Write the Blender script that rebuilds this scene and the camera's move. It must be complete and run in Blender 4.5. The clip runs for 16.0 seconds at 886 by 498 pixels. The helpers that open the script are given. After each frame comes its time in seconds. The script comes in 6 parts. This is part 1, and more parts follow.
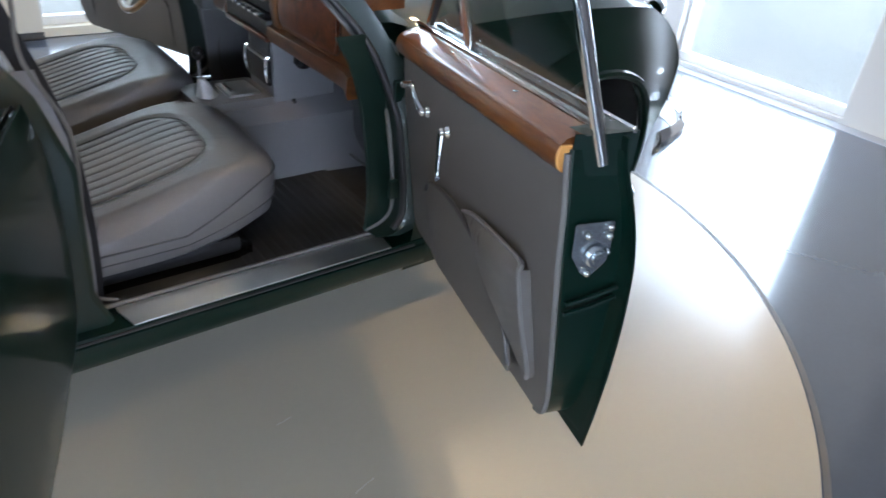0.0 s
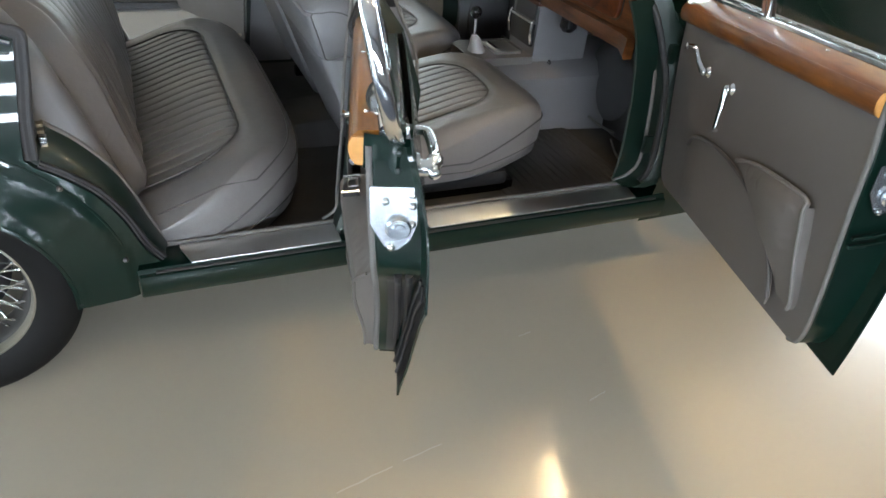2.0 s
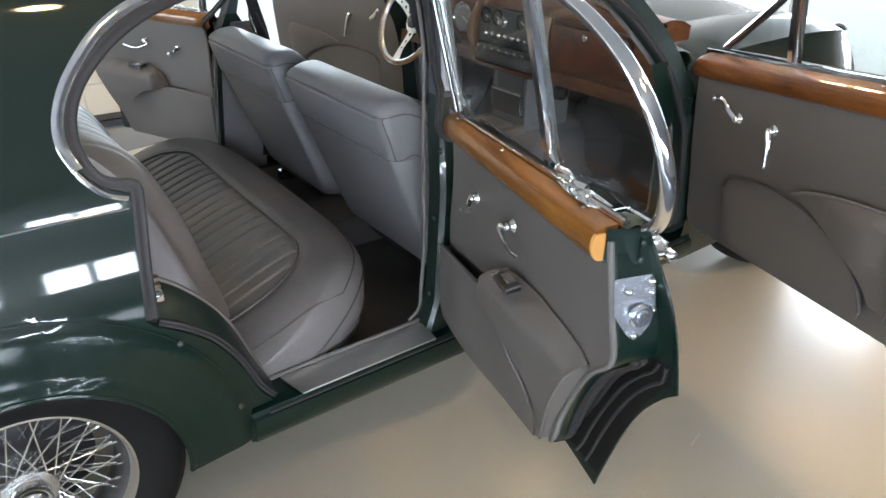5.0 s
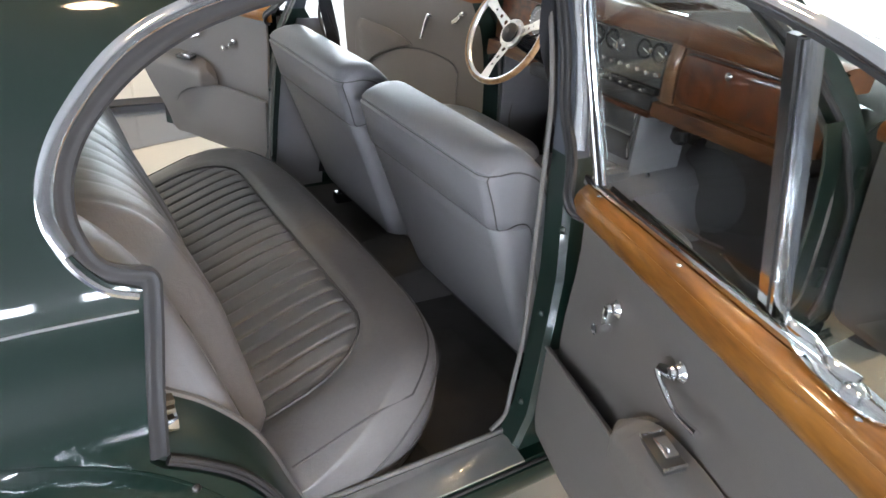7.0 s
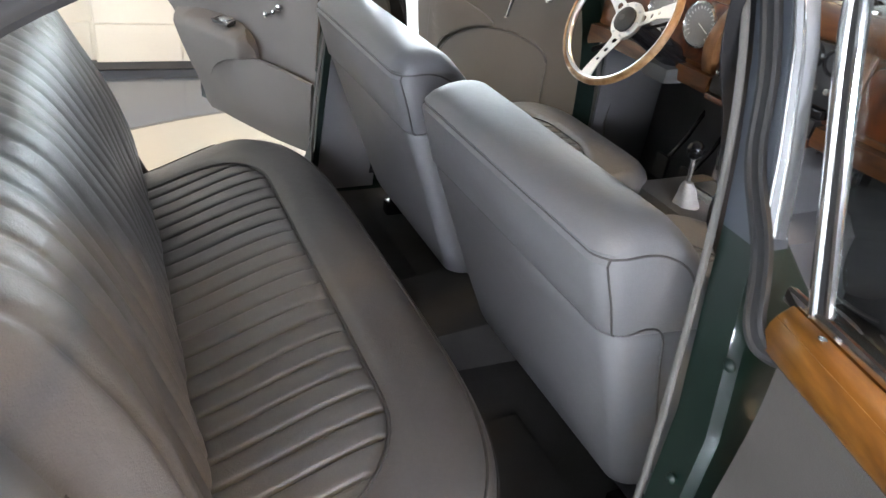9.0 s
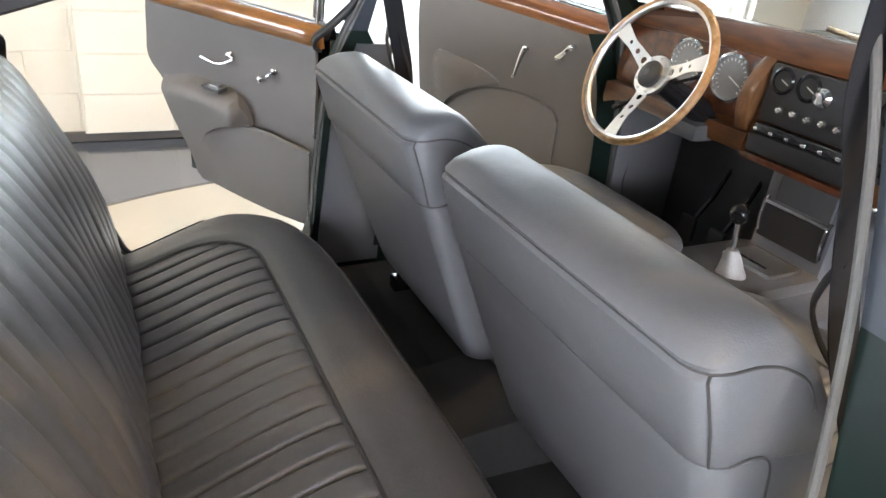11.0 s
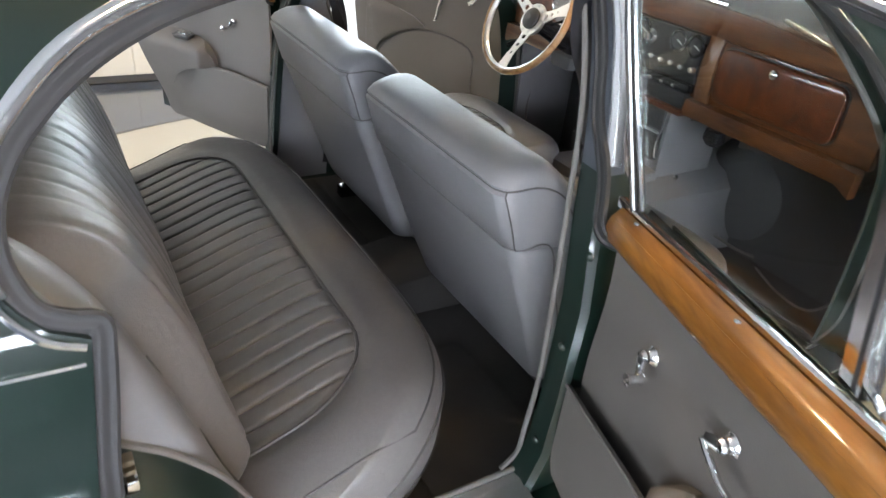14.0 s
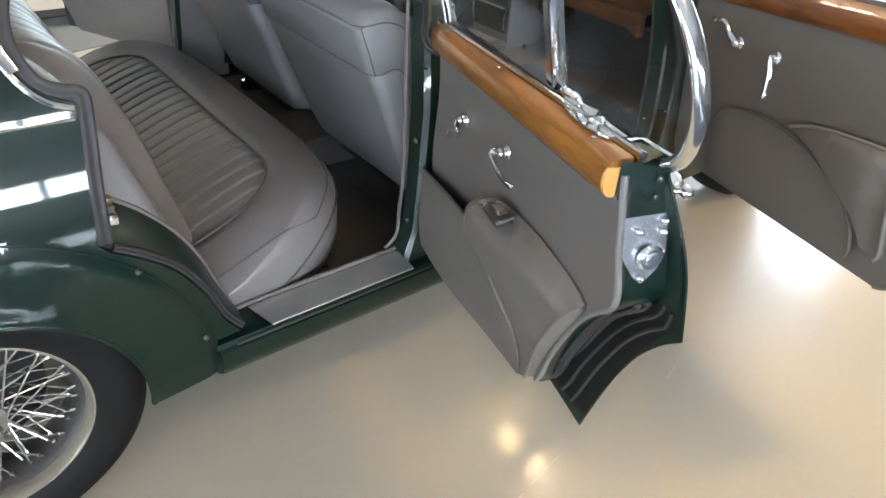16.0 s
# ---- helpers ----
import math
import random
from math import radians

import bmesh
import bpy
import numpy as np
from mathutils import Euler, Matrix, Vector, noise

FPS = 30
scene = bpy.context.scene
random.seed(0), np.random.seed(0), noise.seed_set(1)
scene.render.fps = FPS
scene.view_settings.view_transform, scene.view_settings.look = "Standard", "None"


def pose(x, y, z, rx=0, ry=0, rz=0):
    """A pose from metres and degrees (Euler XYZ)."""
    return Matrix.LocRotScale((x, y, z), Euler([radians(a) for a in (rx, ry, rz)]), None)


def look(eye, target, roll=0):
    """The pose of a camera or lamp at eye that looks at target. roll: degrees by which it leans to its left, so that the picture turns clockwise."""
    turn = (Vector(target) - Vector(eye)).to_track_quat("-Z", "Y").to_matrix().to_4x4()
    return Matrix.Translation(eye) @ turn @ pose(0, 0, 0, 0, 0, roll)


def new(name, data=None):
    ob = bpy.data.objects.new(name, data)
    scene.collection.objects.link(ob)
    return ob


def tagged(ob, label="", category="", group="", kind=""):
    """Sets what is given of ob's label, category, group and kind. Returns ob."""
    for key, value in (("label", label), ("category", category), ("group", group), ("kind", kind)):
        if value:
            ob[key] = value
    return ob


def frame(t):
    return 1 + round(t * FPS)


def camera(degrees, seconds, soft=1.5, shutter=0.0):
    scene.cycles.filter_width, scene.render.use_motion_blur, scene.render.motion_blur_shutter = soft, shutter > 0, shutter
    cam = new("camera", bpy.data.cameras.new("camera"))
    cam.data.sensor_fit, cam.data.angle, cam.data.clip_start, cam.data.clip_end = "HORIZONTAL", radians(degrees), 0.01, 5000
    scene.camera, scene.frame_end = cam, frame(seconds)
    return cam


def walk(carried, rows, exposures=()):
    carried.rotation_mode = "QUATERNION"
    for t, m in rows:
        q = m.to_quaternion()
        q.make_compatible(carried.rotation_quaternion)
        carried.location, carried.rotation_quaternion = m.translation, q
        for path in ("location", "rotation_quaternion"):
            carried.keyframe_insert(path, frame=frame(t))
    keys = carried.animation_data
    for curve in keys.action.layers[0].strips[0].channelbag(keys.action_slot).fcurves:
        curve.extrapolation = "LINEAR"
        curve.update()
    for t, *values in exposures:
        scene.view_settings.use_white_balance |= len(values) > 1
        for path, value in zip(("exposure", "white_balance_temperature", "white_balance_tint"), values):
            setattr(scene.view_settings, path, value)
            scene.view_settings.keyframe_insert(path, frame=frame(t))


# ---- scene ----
cam = camera(65.2, 16.0, shutter=0.3)
PATH = [
    (0, (1.002, -2.315, 1.501), (2.076, -0.999, 0.444), 5.7),
    (0.5, (0.966, -2.414, 1.512), (1.77, -0.924, 0.448), 5.2),
    (1, (0.85, -2.447, 1.502), (1.464, -0.872, 0.432), 6.2),
    (1.5, (0.671, -2.437, 1.488), (1.33, -0.898, 0.395), 6.3),
    (2, (0.528, -2.418, 1.475), (1.266, -0.928, 0.363), 6.3),
    (2.5, (0.462, -2.343, 1.442), (1.225, -0.914, 0.268), 4.3),
    (3, (0.373, -2.251, 1.443), (1.25, -0.902, 0.256), 3.9),
    (3.5, (0.234, -2.195, 1.453), (1.285, -0.935, 0.309), 2.9),
    (4, (0.101, -2.167, 1.455), (1.218, -0.905, 0.379), 2.1),
    (4.5, (0.054, -2.146, 1.474), (1.167, -0.81, 0.487), 1.3),
    (5, (0.055, -2.102, 1.487), (1.124, -0.691, 0.556), 1.2),
    (7.5, (0.259, -1.482, 1.452), (1.205, -0.019, 0.47), 6.8),
    (8, (0.32, -1.352, 1.429), (1.188, 0.132, 0.407), 7.6),
    (8.5, (0.407, -1.253, 1.401), (1.234, 0.237, 0.354), 8.1),
    (11, (0.486, -0.98, 1.316), (1.342, 0.596, 0.43), 6.2),
    (11.5, (0.513, -0.973, 1.336), (1.556, 0.501, 0.476), 6.2),
    (12, (0.511, -0.999, 1.349), (1.675, 0.364, 0.462), 7.4),
    (12.5, (0.485, -1.083, 1.381), (1.574, 0.295, 0.424), 6.9),
    (13, (0.454, -1.216, 1.417), (1.451, 0.211, 0.431), 6.8),
    (13.5, (0.397, -1.313, 1.452), (1.311, 0.136, 0.42), 6.7),
    (14, (0.296, -1.474, 1.46), (1.244, -0.035, 0.444), 6.4),
    (14.5, (0.241, -1.641, 1.464), (1.194, -0.23, 0.416), 4.3),
    (15, (0.228, -1.805, 1.464), (1.202, -0.405, 0.42), 4.8),
    (15.5, (0.193, -1.924, 1.455), (1.209, -0.607, 0.343), 5.0),
    (16, (0.083, -1.988, 1.446), (1.173, -0.746, 0.32), 4.9),
]
EXPOSURES = [(0, -0.24, 5650, 10), (0.5, -0.26, 5700, 10), (1, -0.22, 6250, 10), (1.5, 0.0, 6400, 9), (2, 0.06, 6350, 7), (3, -0.06, 6300, 8), (4.5, -0.09, 6350, 9), (5, 0.08, 6400, 11), (7.5, 0.58, 6500, 13), (8.5, 0.66, 6550, 13), (11, 0.80, 6650, 13), (11.5, 0.84, 6600, 13), (12.5, 0.78, 6650, 14), (13.5, 0.70, 6600, 13), (14, 0.64, 6550, 12), (15, 0.67, 6450, 11), (16, 0.42, 6450, 10)]
walk(cam, [(t, look(eye, target, roll)) for t, eye, target, roll in PATH], EXPOSURES)

# ---- world and light ----
world = bpy.data.worlds.new("sky")
scene.world = world
world.use_nodes = True
_n, _l = world.node_tree.nodes, world.node_tree.links
_n.clear()
_sky = _n.new("ShaderNodeTexSky")
_sky.sky_type, _sky.sun_disc = "NISHITA", False
_sky.sun_elevation, _sky.sun_rotation = radians(38), radians(70)
_bg, _out = _n.new("ShaderNodeBackground"), _n.new("ShaderNodeOutputWorld")
_bg.inputs[1].default_value = 0.12
_l.new(_sky.outputs[0], _bg.inputs[0])
_l.new(_bg.outputs[0], _out.inputs[0])


def area_lamp(name, eye, target, sx, sy, watts, colour, parent=None):
    lamp = bpy.data.lights.new(name, "AREA")
    lamp.shape, lamp.size, lamp.size_y, lamp.energy, lamp.color = "RECTANGLE", sx, sy, watts, colour
    ob = new(name, lamp)
    ob.matrix_world = look(eye, target)
    return ob


DAY = (0.84, 0.91, 1.04)
WARM = (1.0, 0.71, 0.40)
# daylight that comes in by the glazed front, the far window and the strip windows behind
area_lamp("daylight_front", (5.98, 0.25, 1.07), (0, 0.25, 1.0), 1.35, 2.0, 110, DAY)
area_lamp("daylight_far_window", (3.46, 3.22, 1.33), (3.46, -3, 0.9), 3.4, 2.4, 220, DAY)
area_lamp("daylight_strip", (-1.42, -6.35, 1.55), (-1.42, 0, 1.0), 5.4, 0.8, 1200, DAY)
area_lamp("daylight_west", (-5.40, -3.0, 1.35), (0, -3.0, 1.0), 3.8, 2.2, 100, DAY)
# added fill through an unseen west opening, to brighten the far doors
area_lamp("fill_far_doors", (-5.40, 1.6, 1.68), (0, 1.4, 1.0), 2.3, 1.75, 170, DAY)

# ---- materials ----


def mat(name, colour, rough=0.5, metal=0.0, coat=0.0, vary=0.12, scale=6.0, grain=120.0, bump=0.0, bump_scale=200.0, colour2=None, spec=0.5, rough_vary=0.0, crease=0.0, coat_rough=0.04):
    m = bpy.data.materials.new(name)
    m.use_nodes = True
    n, l = m.node_tree.nodes, m.node_tree.links
    p = n["Principled BSDF"]
    p.inputs["Metallic"].default_value = metal
    p.inputs["Roughness"].default_value = rough
    p.inputs["Specular IOR Level"].default_value = spec
    p.inputs["Coat Weight"].default_value = coat
    p.inputs["Coat Roughness"].default_value = coat_rough
    co = n.new("ShaderNodeTexCoord")
    big, small = n.new("ShaderNodeTexNoise"), n.new("ShaderNodeTexNoise")
    big.inputs["Scale"].default_value, small.inputs["Scale"].default_value = scale, grain
    big.inputs["Detail"].default_value, small.inputs["Detail"].default_value = 5, 3
    add = n.new("ShaderNodeMath")
    add.operation = "MULTIPLY_ADD"
    add.inputs[1].default_value = 0.35
    ramp = n.new("ShaderNodeMix")
    ramp.data_type = "RGBA"
    c2 = colour2 or tuple(min(1, c * (1 + vary)) for c in colour)
    c1 = colour if colour2 else tuple(c * (1 - vary) for c in colour)
    ramp.inputs[6].default_value, ramp.inputs[7].default_value = (*c1, 1), (*c2, 1)
    for tex in (big, small):
        l.new(co.outputs["Object"], tex.inputs["Vector"])
    l.new(small.outputs[0], add.inputs[0])
    l.new(big.outputs[0], add.inputs[2])
    sub = n.new("ShaderNodeMapRange")
    sub.inputs[1].default_value, sub.inputs[2].default_value = 0.35, 1.0
    l.new(add.outputs[0], sub.inputs[0])
    l.new(sub.outputs[0], ramp.inputs[0])
    l.new(ramp.outputs[2], p.inputs["Base Color"])
    if rough_vary:
        rr = n.new("ShaderNodeMapRange")
        rr.inputs[3].default_value, rr.inputs[4].default_value = max(0.02, rough - rough_vary), rough + rough_vary
        l.new(big.outputs[0], rr.inputs[0])
        l.new(rr.outputs[0], p.inputs["Roughness"])
    if bump:
        b, t = n.new("ShaderNodeBump"), n.new("ShaderNodeTexNoise")
        t.inputs["Scale"].default_value, t.inputs["Detail"].default_value = bump_scale, 4
        b.inputs["Strength"].default_value, b.inputs["Distance"].default_value = bump, 0.002
        l.new(co.outputs["Object"], t.inputs["Vector"])
        l.new(t.outputs[0], b.inputs["Height"])
        l.new(b.outputs[0], p.inputs["Normal"])
        if crease:
            # soft wandering creases below the fine grain
            b2, t2 = n.new("ShaderNodeBump"), n.new("ShaderNodeTexNoise")
            t2.inputs["Scale"].default_value, t2.inputs["Detail"].default_value, t2.inputs["Distortion"].default_value = 16.0, 3, 1.2
            b2.inputs["Strength"].default_value, b2.inputs["Distance"].default_value = crease, 0.008
            l.new(co.outputs["Object"], t2.inputs["Vector"])
            l.new(t2.outputs[0], b2.inputs["Height"])
            l.new(b2.outputs[0], b.inputs["Normal"])
    return m


def wood_mat(name, dark, light, stretch=(3, 14, 14), knots=2.5):
    m = bpy.data.materials.new(name)
    m.use_nodes = True
    n, l = m.node_tree.nodes, m.node_tree.links
    p = n["Principled BSDF"]
    co, mp = n.new("ShaderNodeTexCoord"), n.new("ShaderNodeMapping")
    mp.inputs["Scale"].default_value = stretch
    l.new(co.outputs["Object"], mp.inputs[0])
    burl, fine = n.new("ShaderNodeTexNoise"), n.new("ShaderNodeTexNoise")
    burl.inputs["Scale"].default_value, burl.inputs["Detail"].default_value, burl.inputs["Distortion"].default_value = knots, 8, 1.6
    fine.inputs["Scale"].default_value, fine.inputs["Detail"].default_value = 22, 6
    l.new(mp.outputs[0], burl.inputs["Vector"])
    l.new(mp.outputs[0], fine.inputs["Vector"])
    mix = n.new("ShaderNodeMath")
    mix.operation, mix.inputs[1].default_value = "MULTIPLY_ADD", 0.4
    l.new(fine.outputs[0], mix.inputs[0])
    l.new(burl.outputs[0], mix.inputs[2])
    ramp = n.new("ShaderNodeValToRGB")
    ramp.color_ramp.elements[0].position, ramp.color_ramp.elements[0].color = 0.42, (*dark, 1)
    ramp.color_ramp.elements[1].position, ramp.color_ramp.elements[1].color = 0.92, (*light, 1)
    l.new(mix.outputs[0], ramp.inputs[0])
    l.new(ramp.outputs[0], p.inputs["Base Color"])
    p.inputs["Roughness"].default_value = 0.35
    p.inputs["Specular IOR Level"].default_value = 0.3
    p.inputs["Coat Weight"].default_value, p.inputs["Coat Roughness"].default_value = 0.75, 0.04
    return m


def glass_mat(name, tint):
    m = bpy.data.materials.new(name)
    m.use_nodes = True
    n, l = m.node_tree.nodes, m.node_tree.links
    n.clear()
    tr, gl, mx, fr, out = (n.new(k) for k in ("ShaderNodeBsdfTransparent", "ShaderNodeBsdfGlossy", "ShaderNodeMixShader", "ShaderNodeLayerWeight", "ShaderNodeOutputMaterial"))
    tr.inputs[0].default_value = (*tint, 1)
    gl.inputs["Roughness"].default_value = 0.01
    fr.inputs[0].default_value = 0.5
    pw, ma = n.new("ShaderNodeMath"), n.new("ShaderNodeMath")
    pw.operation, ma.operation = "POWER", "MULTIPLY_ADD"
    pw.inputs[1].default_value, ma.inputs[1].default_value, ma.inputs[2].default_value = 5.0, 0.9, 0.050
    l.new(fr.outputs["Facing"], pw.inputs[0])
    l.new(pw.outputs[0], ma.inputs[0])
    l.new(ma.outputs[0], mx.inputs[0])
    l.new(tr.outputs[0], mx.inputs[1])
    l.new(gl.outputs[0], mx.inputs[2])
    l.new(mx.outputs[0], out.inputs[0])
    return m


def glow_mat(name, colour, strength):
    m = bpy.data.materials.new(name)
    m.use_nodes = True
    p = m.node_tree.nodes["Principled BSDF"]
    p.inputs["Base Color"].default_value = (0.8, 0.8, 0.8, 1)
    p.inputs["Emission Color"].default_value = (*colour, 1)
    p.inputs["Emission Strength"].default_value = strength
    return m


PAINT = mat("green_car_paint", (0.0008, 0.0098, 0.0064), 0.40, coat=0.6, vary=0.05, scale=1.5, grain=900, spec=0.15)
PAINT_DULL = mat("green_jamb_paint", (0.0010, 0.0110, 0.0072), 0.45, coat=0.5, vary=0.12, scale=9, grain=300)
LEATHER = mat("grey_leather", (0.150, 0.143, 0.140), 0.36, vary=0.16, scale=5, grain=160, bump=0.3, bump_scale=420, rough_vary=0.08, crease=0.20, spec=0.6)
LEATHER_LIGHT = mat("pale_grey_leather", (0.170, 0.170, 0.177), 0.42, vary=0.08, scale=5, grain=160, bump=0.22, bump_scale=420, rough_vary=0.08, crease=0.09)
TRIM = mat("door_trim_vinyl", (0.116, 0.106, 0.097), 0.50, vary=0.07, scale=4, grain=220, bump=0.3, bump_scale=500, crease=0.05)
PIPING = mat("dark_grey_piping", (0.070, 0.067, 0.065), 0.5, vary=0.1)
# pleat seams, coloured dark to carry the shade of the folds
STITCH_SHADE = mat("stitching_with_valley_shade", (0.034, 0.033, 0.032), 0.7, vary=0.1)
BULGE = mat("grey_footwell_cloth", (0.070, 0.073, 0.075), 0.75, vary=0.12, scale=7, grain=300, bump=0.3, bump_scale=600)
PIPING_PALE = mat("pale_grey_draught_seal", (0.125, 0.120, 0.112), 0.7, vary=0.15, grain=300, bump=0.4, bump_scale=700)
CARPET = mat("dark_carpet", (0.066, 0.063, 0.060), 0.95, vary=0.35, scale=4, grain=500, bump=1.0, bump_scale=900, spec=0.1)
RUBBER = mat("black_rubber", (0.020, 0.020, 0.021), 0.55, vary=0.2)
SEAL = mat("grey_rubber_seal", (0.021, 0.021, 0.022), 0.62, vary=0.2, grain=80)
TYRE = mat("tyre_rubber", (0.0060, 0.0058, 0.0058), 0.62, spec=0.18, vary=0.25, scale=12, grain=200, bump=0.3, bump_scale=300)
CHROME = mat("chrome", (0.86, 0.87, 0.88), 0.11, metal=1.0, vary=0.03, scale=20)
STEEL = mat("satin_steel", (0.62, 0.63, 0.64), 0.28, metal=1.0, vary=0.08, scale=30, bump=0.15, bump_scale=160)
TRAY = mat("dull_tray_metal", (0.09, 0.09, 0.09), 0.35, metal=0.8, vary=0.15, scale=40)
BRASS = mat("dull_brass", (0.20, 0.17, 0.12), 0.4, metal=0.9, vary=0.2, scale=40)
PLATED = mat("galvanised_plate", (0.68, 0.73, 0.78), 0.27, metal=1.0, vary=0.08, scale=25, bump=0.1, bump_scale=160)
ALLOY = mat("brushed_aluminium", (0.80, 0.79, 0.77), 0.33, metal=1.0, vary=0.1, scale=8, grain=260, bump=0.1, bump_scale=300, rough_vary=0.1)
SPOKE = mat("silver_wire", (0.60, 0.60, 0.58), 0.25, metal=0.9, vary=0.15, scale=30)
# rim well coloured darker than the rim: shade behind the spokes, painted in
RIM_WELL_SHADED = mat("shaded_rim_well", (0.055, 0.053, 0.050), 0.45, metal=0.4, vary=0.15)
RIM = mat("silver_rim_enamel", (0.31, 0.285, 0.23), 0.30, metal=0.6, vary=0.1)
BLACK = mat("black_leathercloth", (0.014, 0.014, 0.015), 0.45, vary=0.2, bump=0.3, bump_scale=500)
BLACK_GLOSS = mat("black_enamel", (0.010, 0.010, 0.011), 0.15, vary=0.1)
STRAP = mat("black_webbing", (0.010, 0.010, 0.012), 0.85, vary=0.3, grain=400, bump=0.5, bump_scale=900)
DIAL = mat("gauge_face", (0.20, 0.20, 0.20), 0.3, coat=1.0, vary=0.2)
DIAL_MARK = mat("gauge_marks", (0.75, 0.75, 0.72), 0.5, vary=0.05)
FOOT = mat("footwell_carpet", (0.070, 0.070, 0.072), 0.9, vary=0.2, grain=400, bump=0.6, bump_scale=800, spec=0.15)
HEADLINING = mat("grey_headlining", (0.16, 0.16, 0.16), 0.9, vary=0.1, grain=300, bump=0.4, bump_scale=700)
WALNUT = wood_mat("burr_walnut", (0.016, 0.0035, 0.001), (0.115, 0.030, 0.007), (3.0, 3.0, 3.0), 4.5)
DASHWOOD = wood_mat("straight_walnut", (0.030, 0.0095, 0.0026), (0.130, 0.047, 0.0135), (3.0, 1.0, 6.0), 2.5)
POST = mat("blue_grey_post_rubber", (0.060, 0.068, 0.082), 0.34, vary=0.12, scale=8)
WOODCAP = wood_mat("walnut_door_cap", (0.088, 0.030, 0.004), (0.27, 0.112, 0.018), (1.2, 7, 7), 2.0)
FRONTCAP = wood_mat("dark_walnut_door_cap", (0.068, 0.0195, 0.0040), (0.20, 0.070, 0.013), (1.2, 7, 7), 2.0)
PILLAR = wood_mat("pale_walnut_pillar", (0.075, 0.031, 0.012), (0.20, 0.095, 0.040), (5, 5, 1.5), 2.0)
WOODEND = mat("pale_end_grain", (0.55, 0.27, 0.075), 0.35, coat=0.6, vary=0.12, scale=20)
RIMWOOD = wood_mat("steering_rim_wood", (0.22, 0.10, 0.035), (0.50, 0.29, 0.13), (6, 6, 6), 3.0)
GLASS = glass_mat("clear_glass", (0.93, 0.96, 0.95))
# windscreen tint is set dark to dim the bright view through it
SCREEN = glass_mat("dimming_windscreen_glass", (0.44, 0.46, 0.45))
FLOOR_TABLE = mat("cream_epoxy_floor", (0.40, 0.365, 0.290), 0.30, vary=0.03, scale=0.7, grain=40, bump=0.03, bump_scale=45, spec=0.45, coat=0.30, coat_rough=0.105)
FLOOR_GREY = mat("blue_grey_floor", (0.064, 0.078, 0.102), 0.22, vary=0.10, scale=1.8, grain=60, rough_vary=0.05, coat=0.8, coat_rough=0.09)
WALL = mat("cream_painted_block", (0.74, 0.70, 0.60), 0.7, vary=0.04, scale=3, grain=90, bump=0.5, bump_scale=120)
PLASTER = mat("white_plaster", (0.56, 0.555, 0.54), 0.8, vary=0.04, scale=2)
CEILING = mat("dull_grey_ceiling", (0.30, 0.30, 0.30), 0.85, vary=0.1, scale=2)
DULL_WALL = mat("grey_painted_wall", (0.16, 0.16, 0.165), 0.8, vary=0.06, scale=2)
DARK_TRIM = mat("dark_skirting", (0.10, 0.095, 0.09), 0.5, vary=0.2)
LAMP_GLOW = glow_mat("warm_lamp_glow", (1.0, 0.74, 0.36), 60.0)
SCRATCH = mat("pale_scuff", (0.48, 0.455, 0.40), 0.4, vary=0.1)
BACKDROP = glow_mat("bright_overcast_distance", (0.94, 0.97, 1.0), 3.0)
WHITE_ALU = mat("white_window_frame", (0.75, 0.76, 0.77), 0.4, vary=0.04)

# ---- builders ----


def finish(bm, sharp=38):
    bmesh.ops.recalc_face_normals(bm, faces=bm.faces[:])
    for f in bm.faces:
        f.smooth = True
    for e in bm.edges:
        e.smooth = len(e.link_faces) == 2 and e.calc_face_angle(0) < radians(sharp)


def part(name, bm, material, parent=None, label="", sharp=38):
    finish(bm, sharp)
    me = bpy.data.meshes.new(name)
    bm.to_mesh(me)
    bm.free()
    me.materials.append(material)
    ob = new(name, me)
    if parent is not None:
        ob.parent = parent
    return tagged(ob, label) if label else ob


def move(bm, m):
    bmesh.ops.transform(bm, matrix=m, verts=bm.verts[:])
    return bm


def box(x0, x1, y0, y1, z0, z1, bevel=0.0, seg=2, bm=None):
    add = bmesh.new()
    bmesh.ops.create_cube(add, size=1)
    move(add, Matrix.Translation(((x0 + x1) / 2, (y0 + y1) / 2, (z0 + z1) / 2)) @ Matrix.Diagonal((abs(x1 - x0), abs(y1 - y0), abs(z1 - z0), 1)))
    if bevel:
        bmesh.ops.bevel(add, geom=add.edges[:], offset=bevel, segments=seg, profile=0.6, affect="EDGES")
    return join(bm, add)


def join(bm, add):
    if bm is None:
        return add
    tmp = bpy.data.meshes.new("tmp")
    add.to_mesh(tmp)
    add.free()
    bm.from_mesh(tmp)
    bpy.data.meshes.remove(tmp)
    return bm


def loft(rings, closed=True, cap=True, bm=None):
    """A skin over rows of points; closed: each row is a ring."""
    bm = bm or bmesh.new()
    rows = [[bm.verts.new(p) for p in r] for r in rings]
    n = len(rows[0])
    for a, b in zip(rows, rows[1:]):
        for i in range(n if closed else n - 1):
            j = (i + 1) % n
            bm.faces.new((a[i], a[j], b[j], b[i]))
    if cap and closed:
        bm.faces.new(rows[0][::-1])
        bm.faces.new(rows[-1])
    return bm


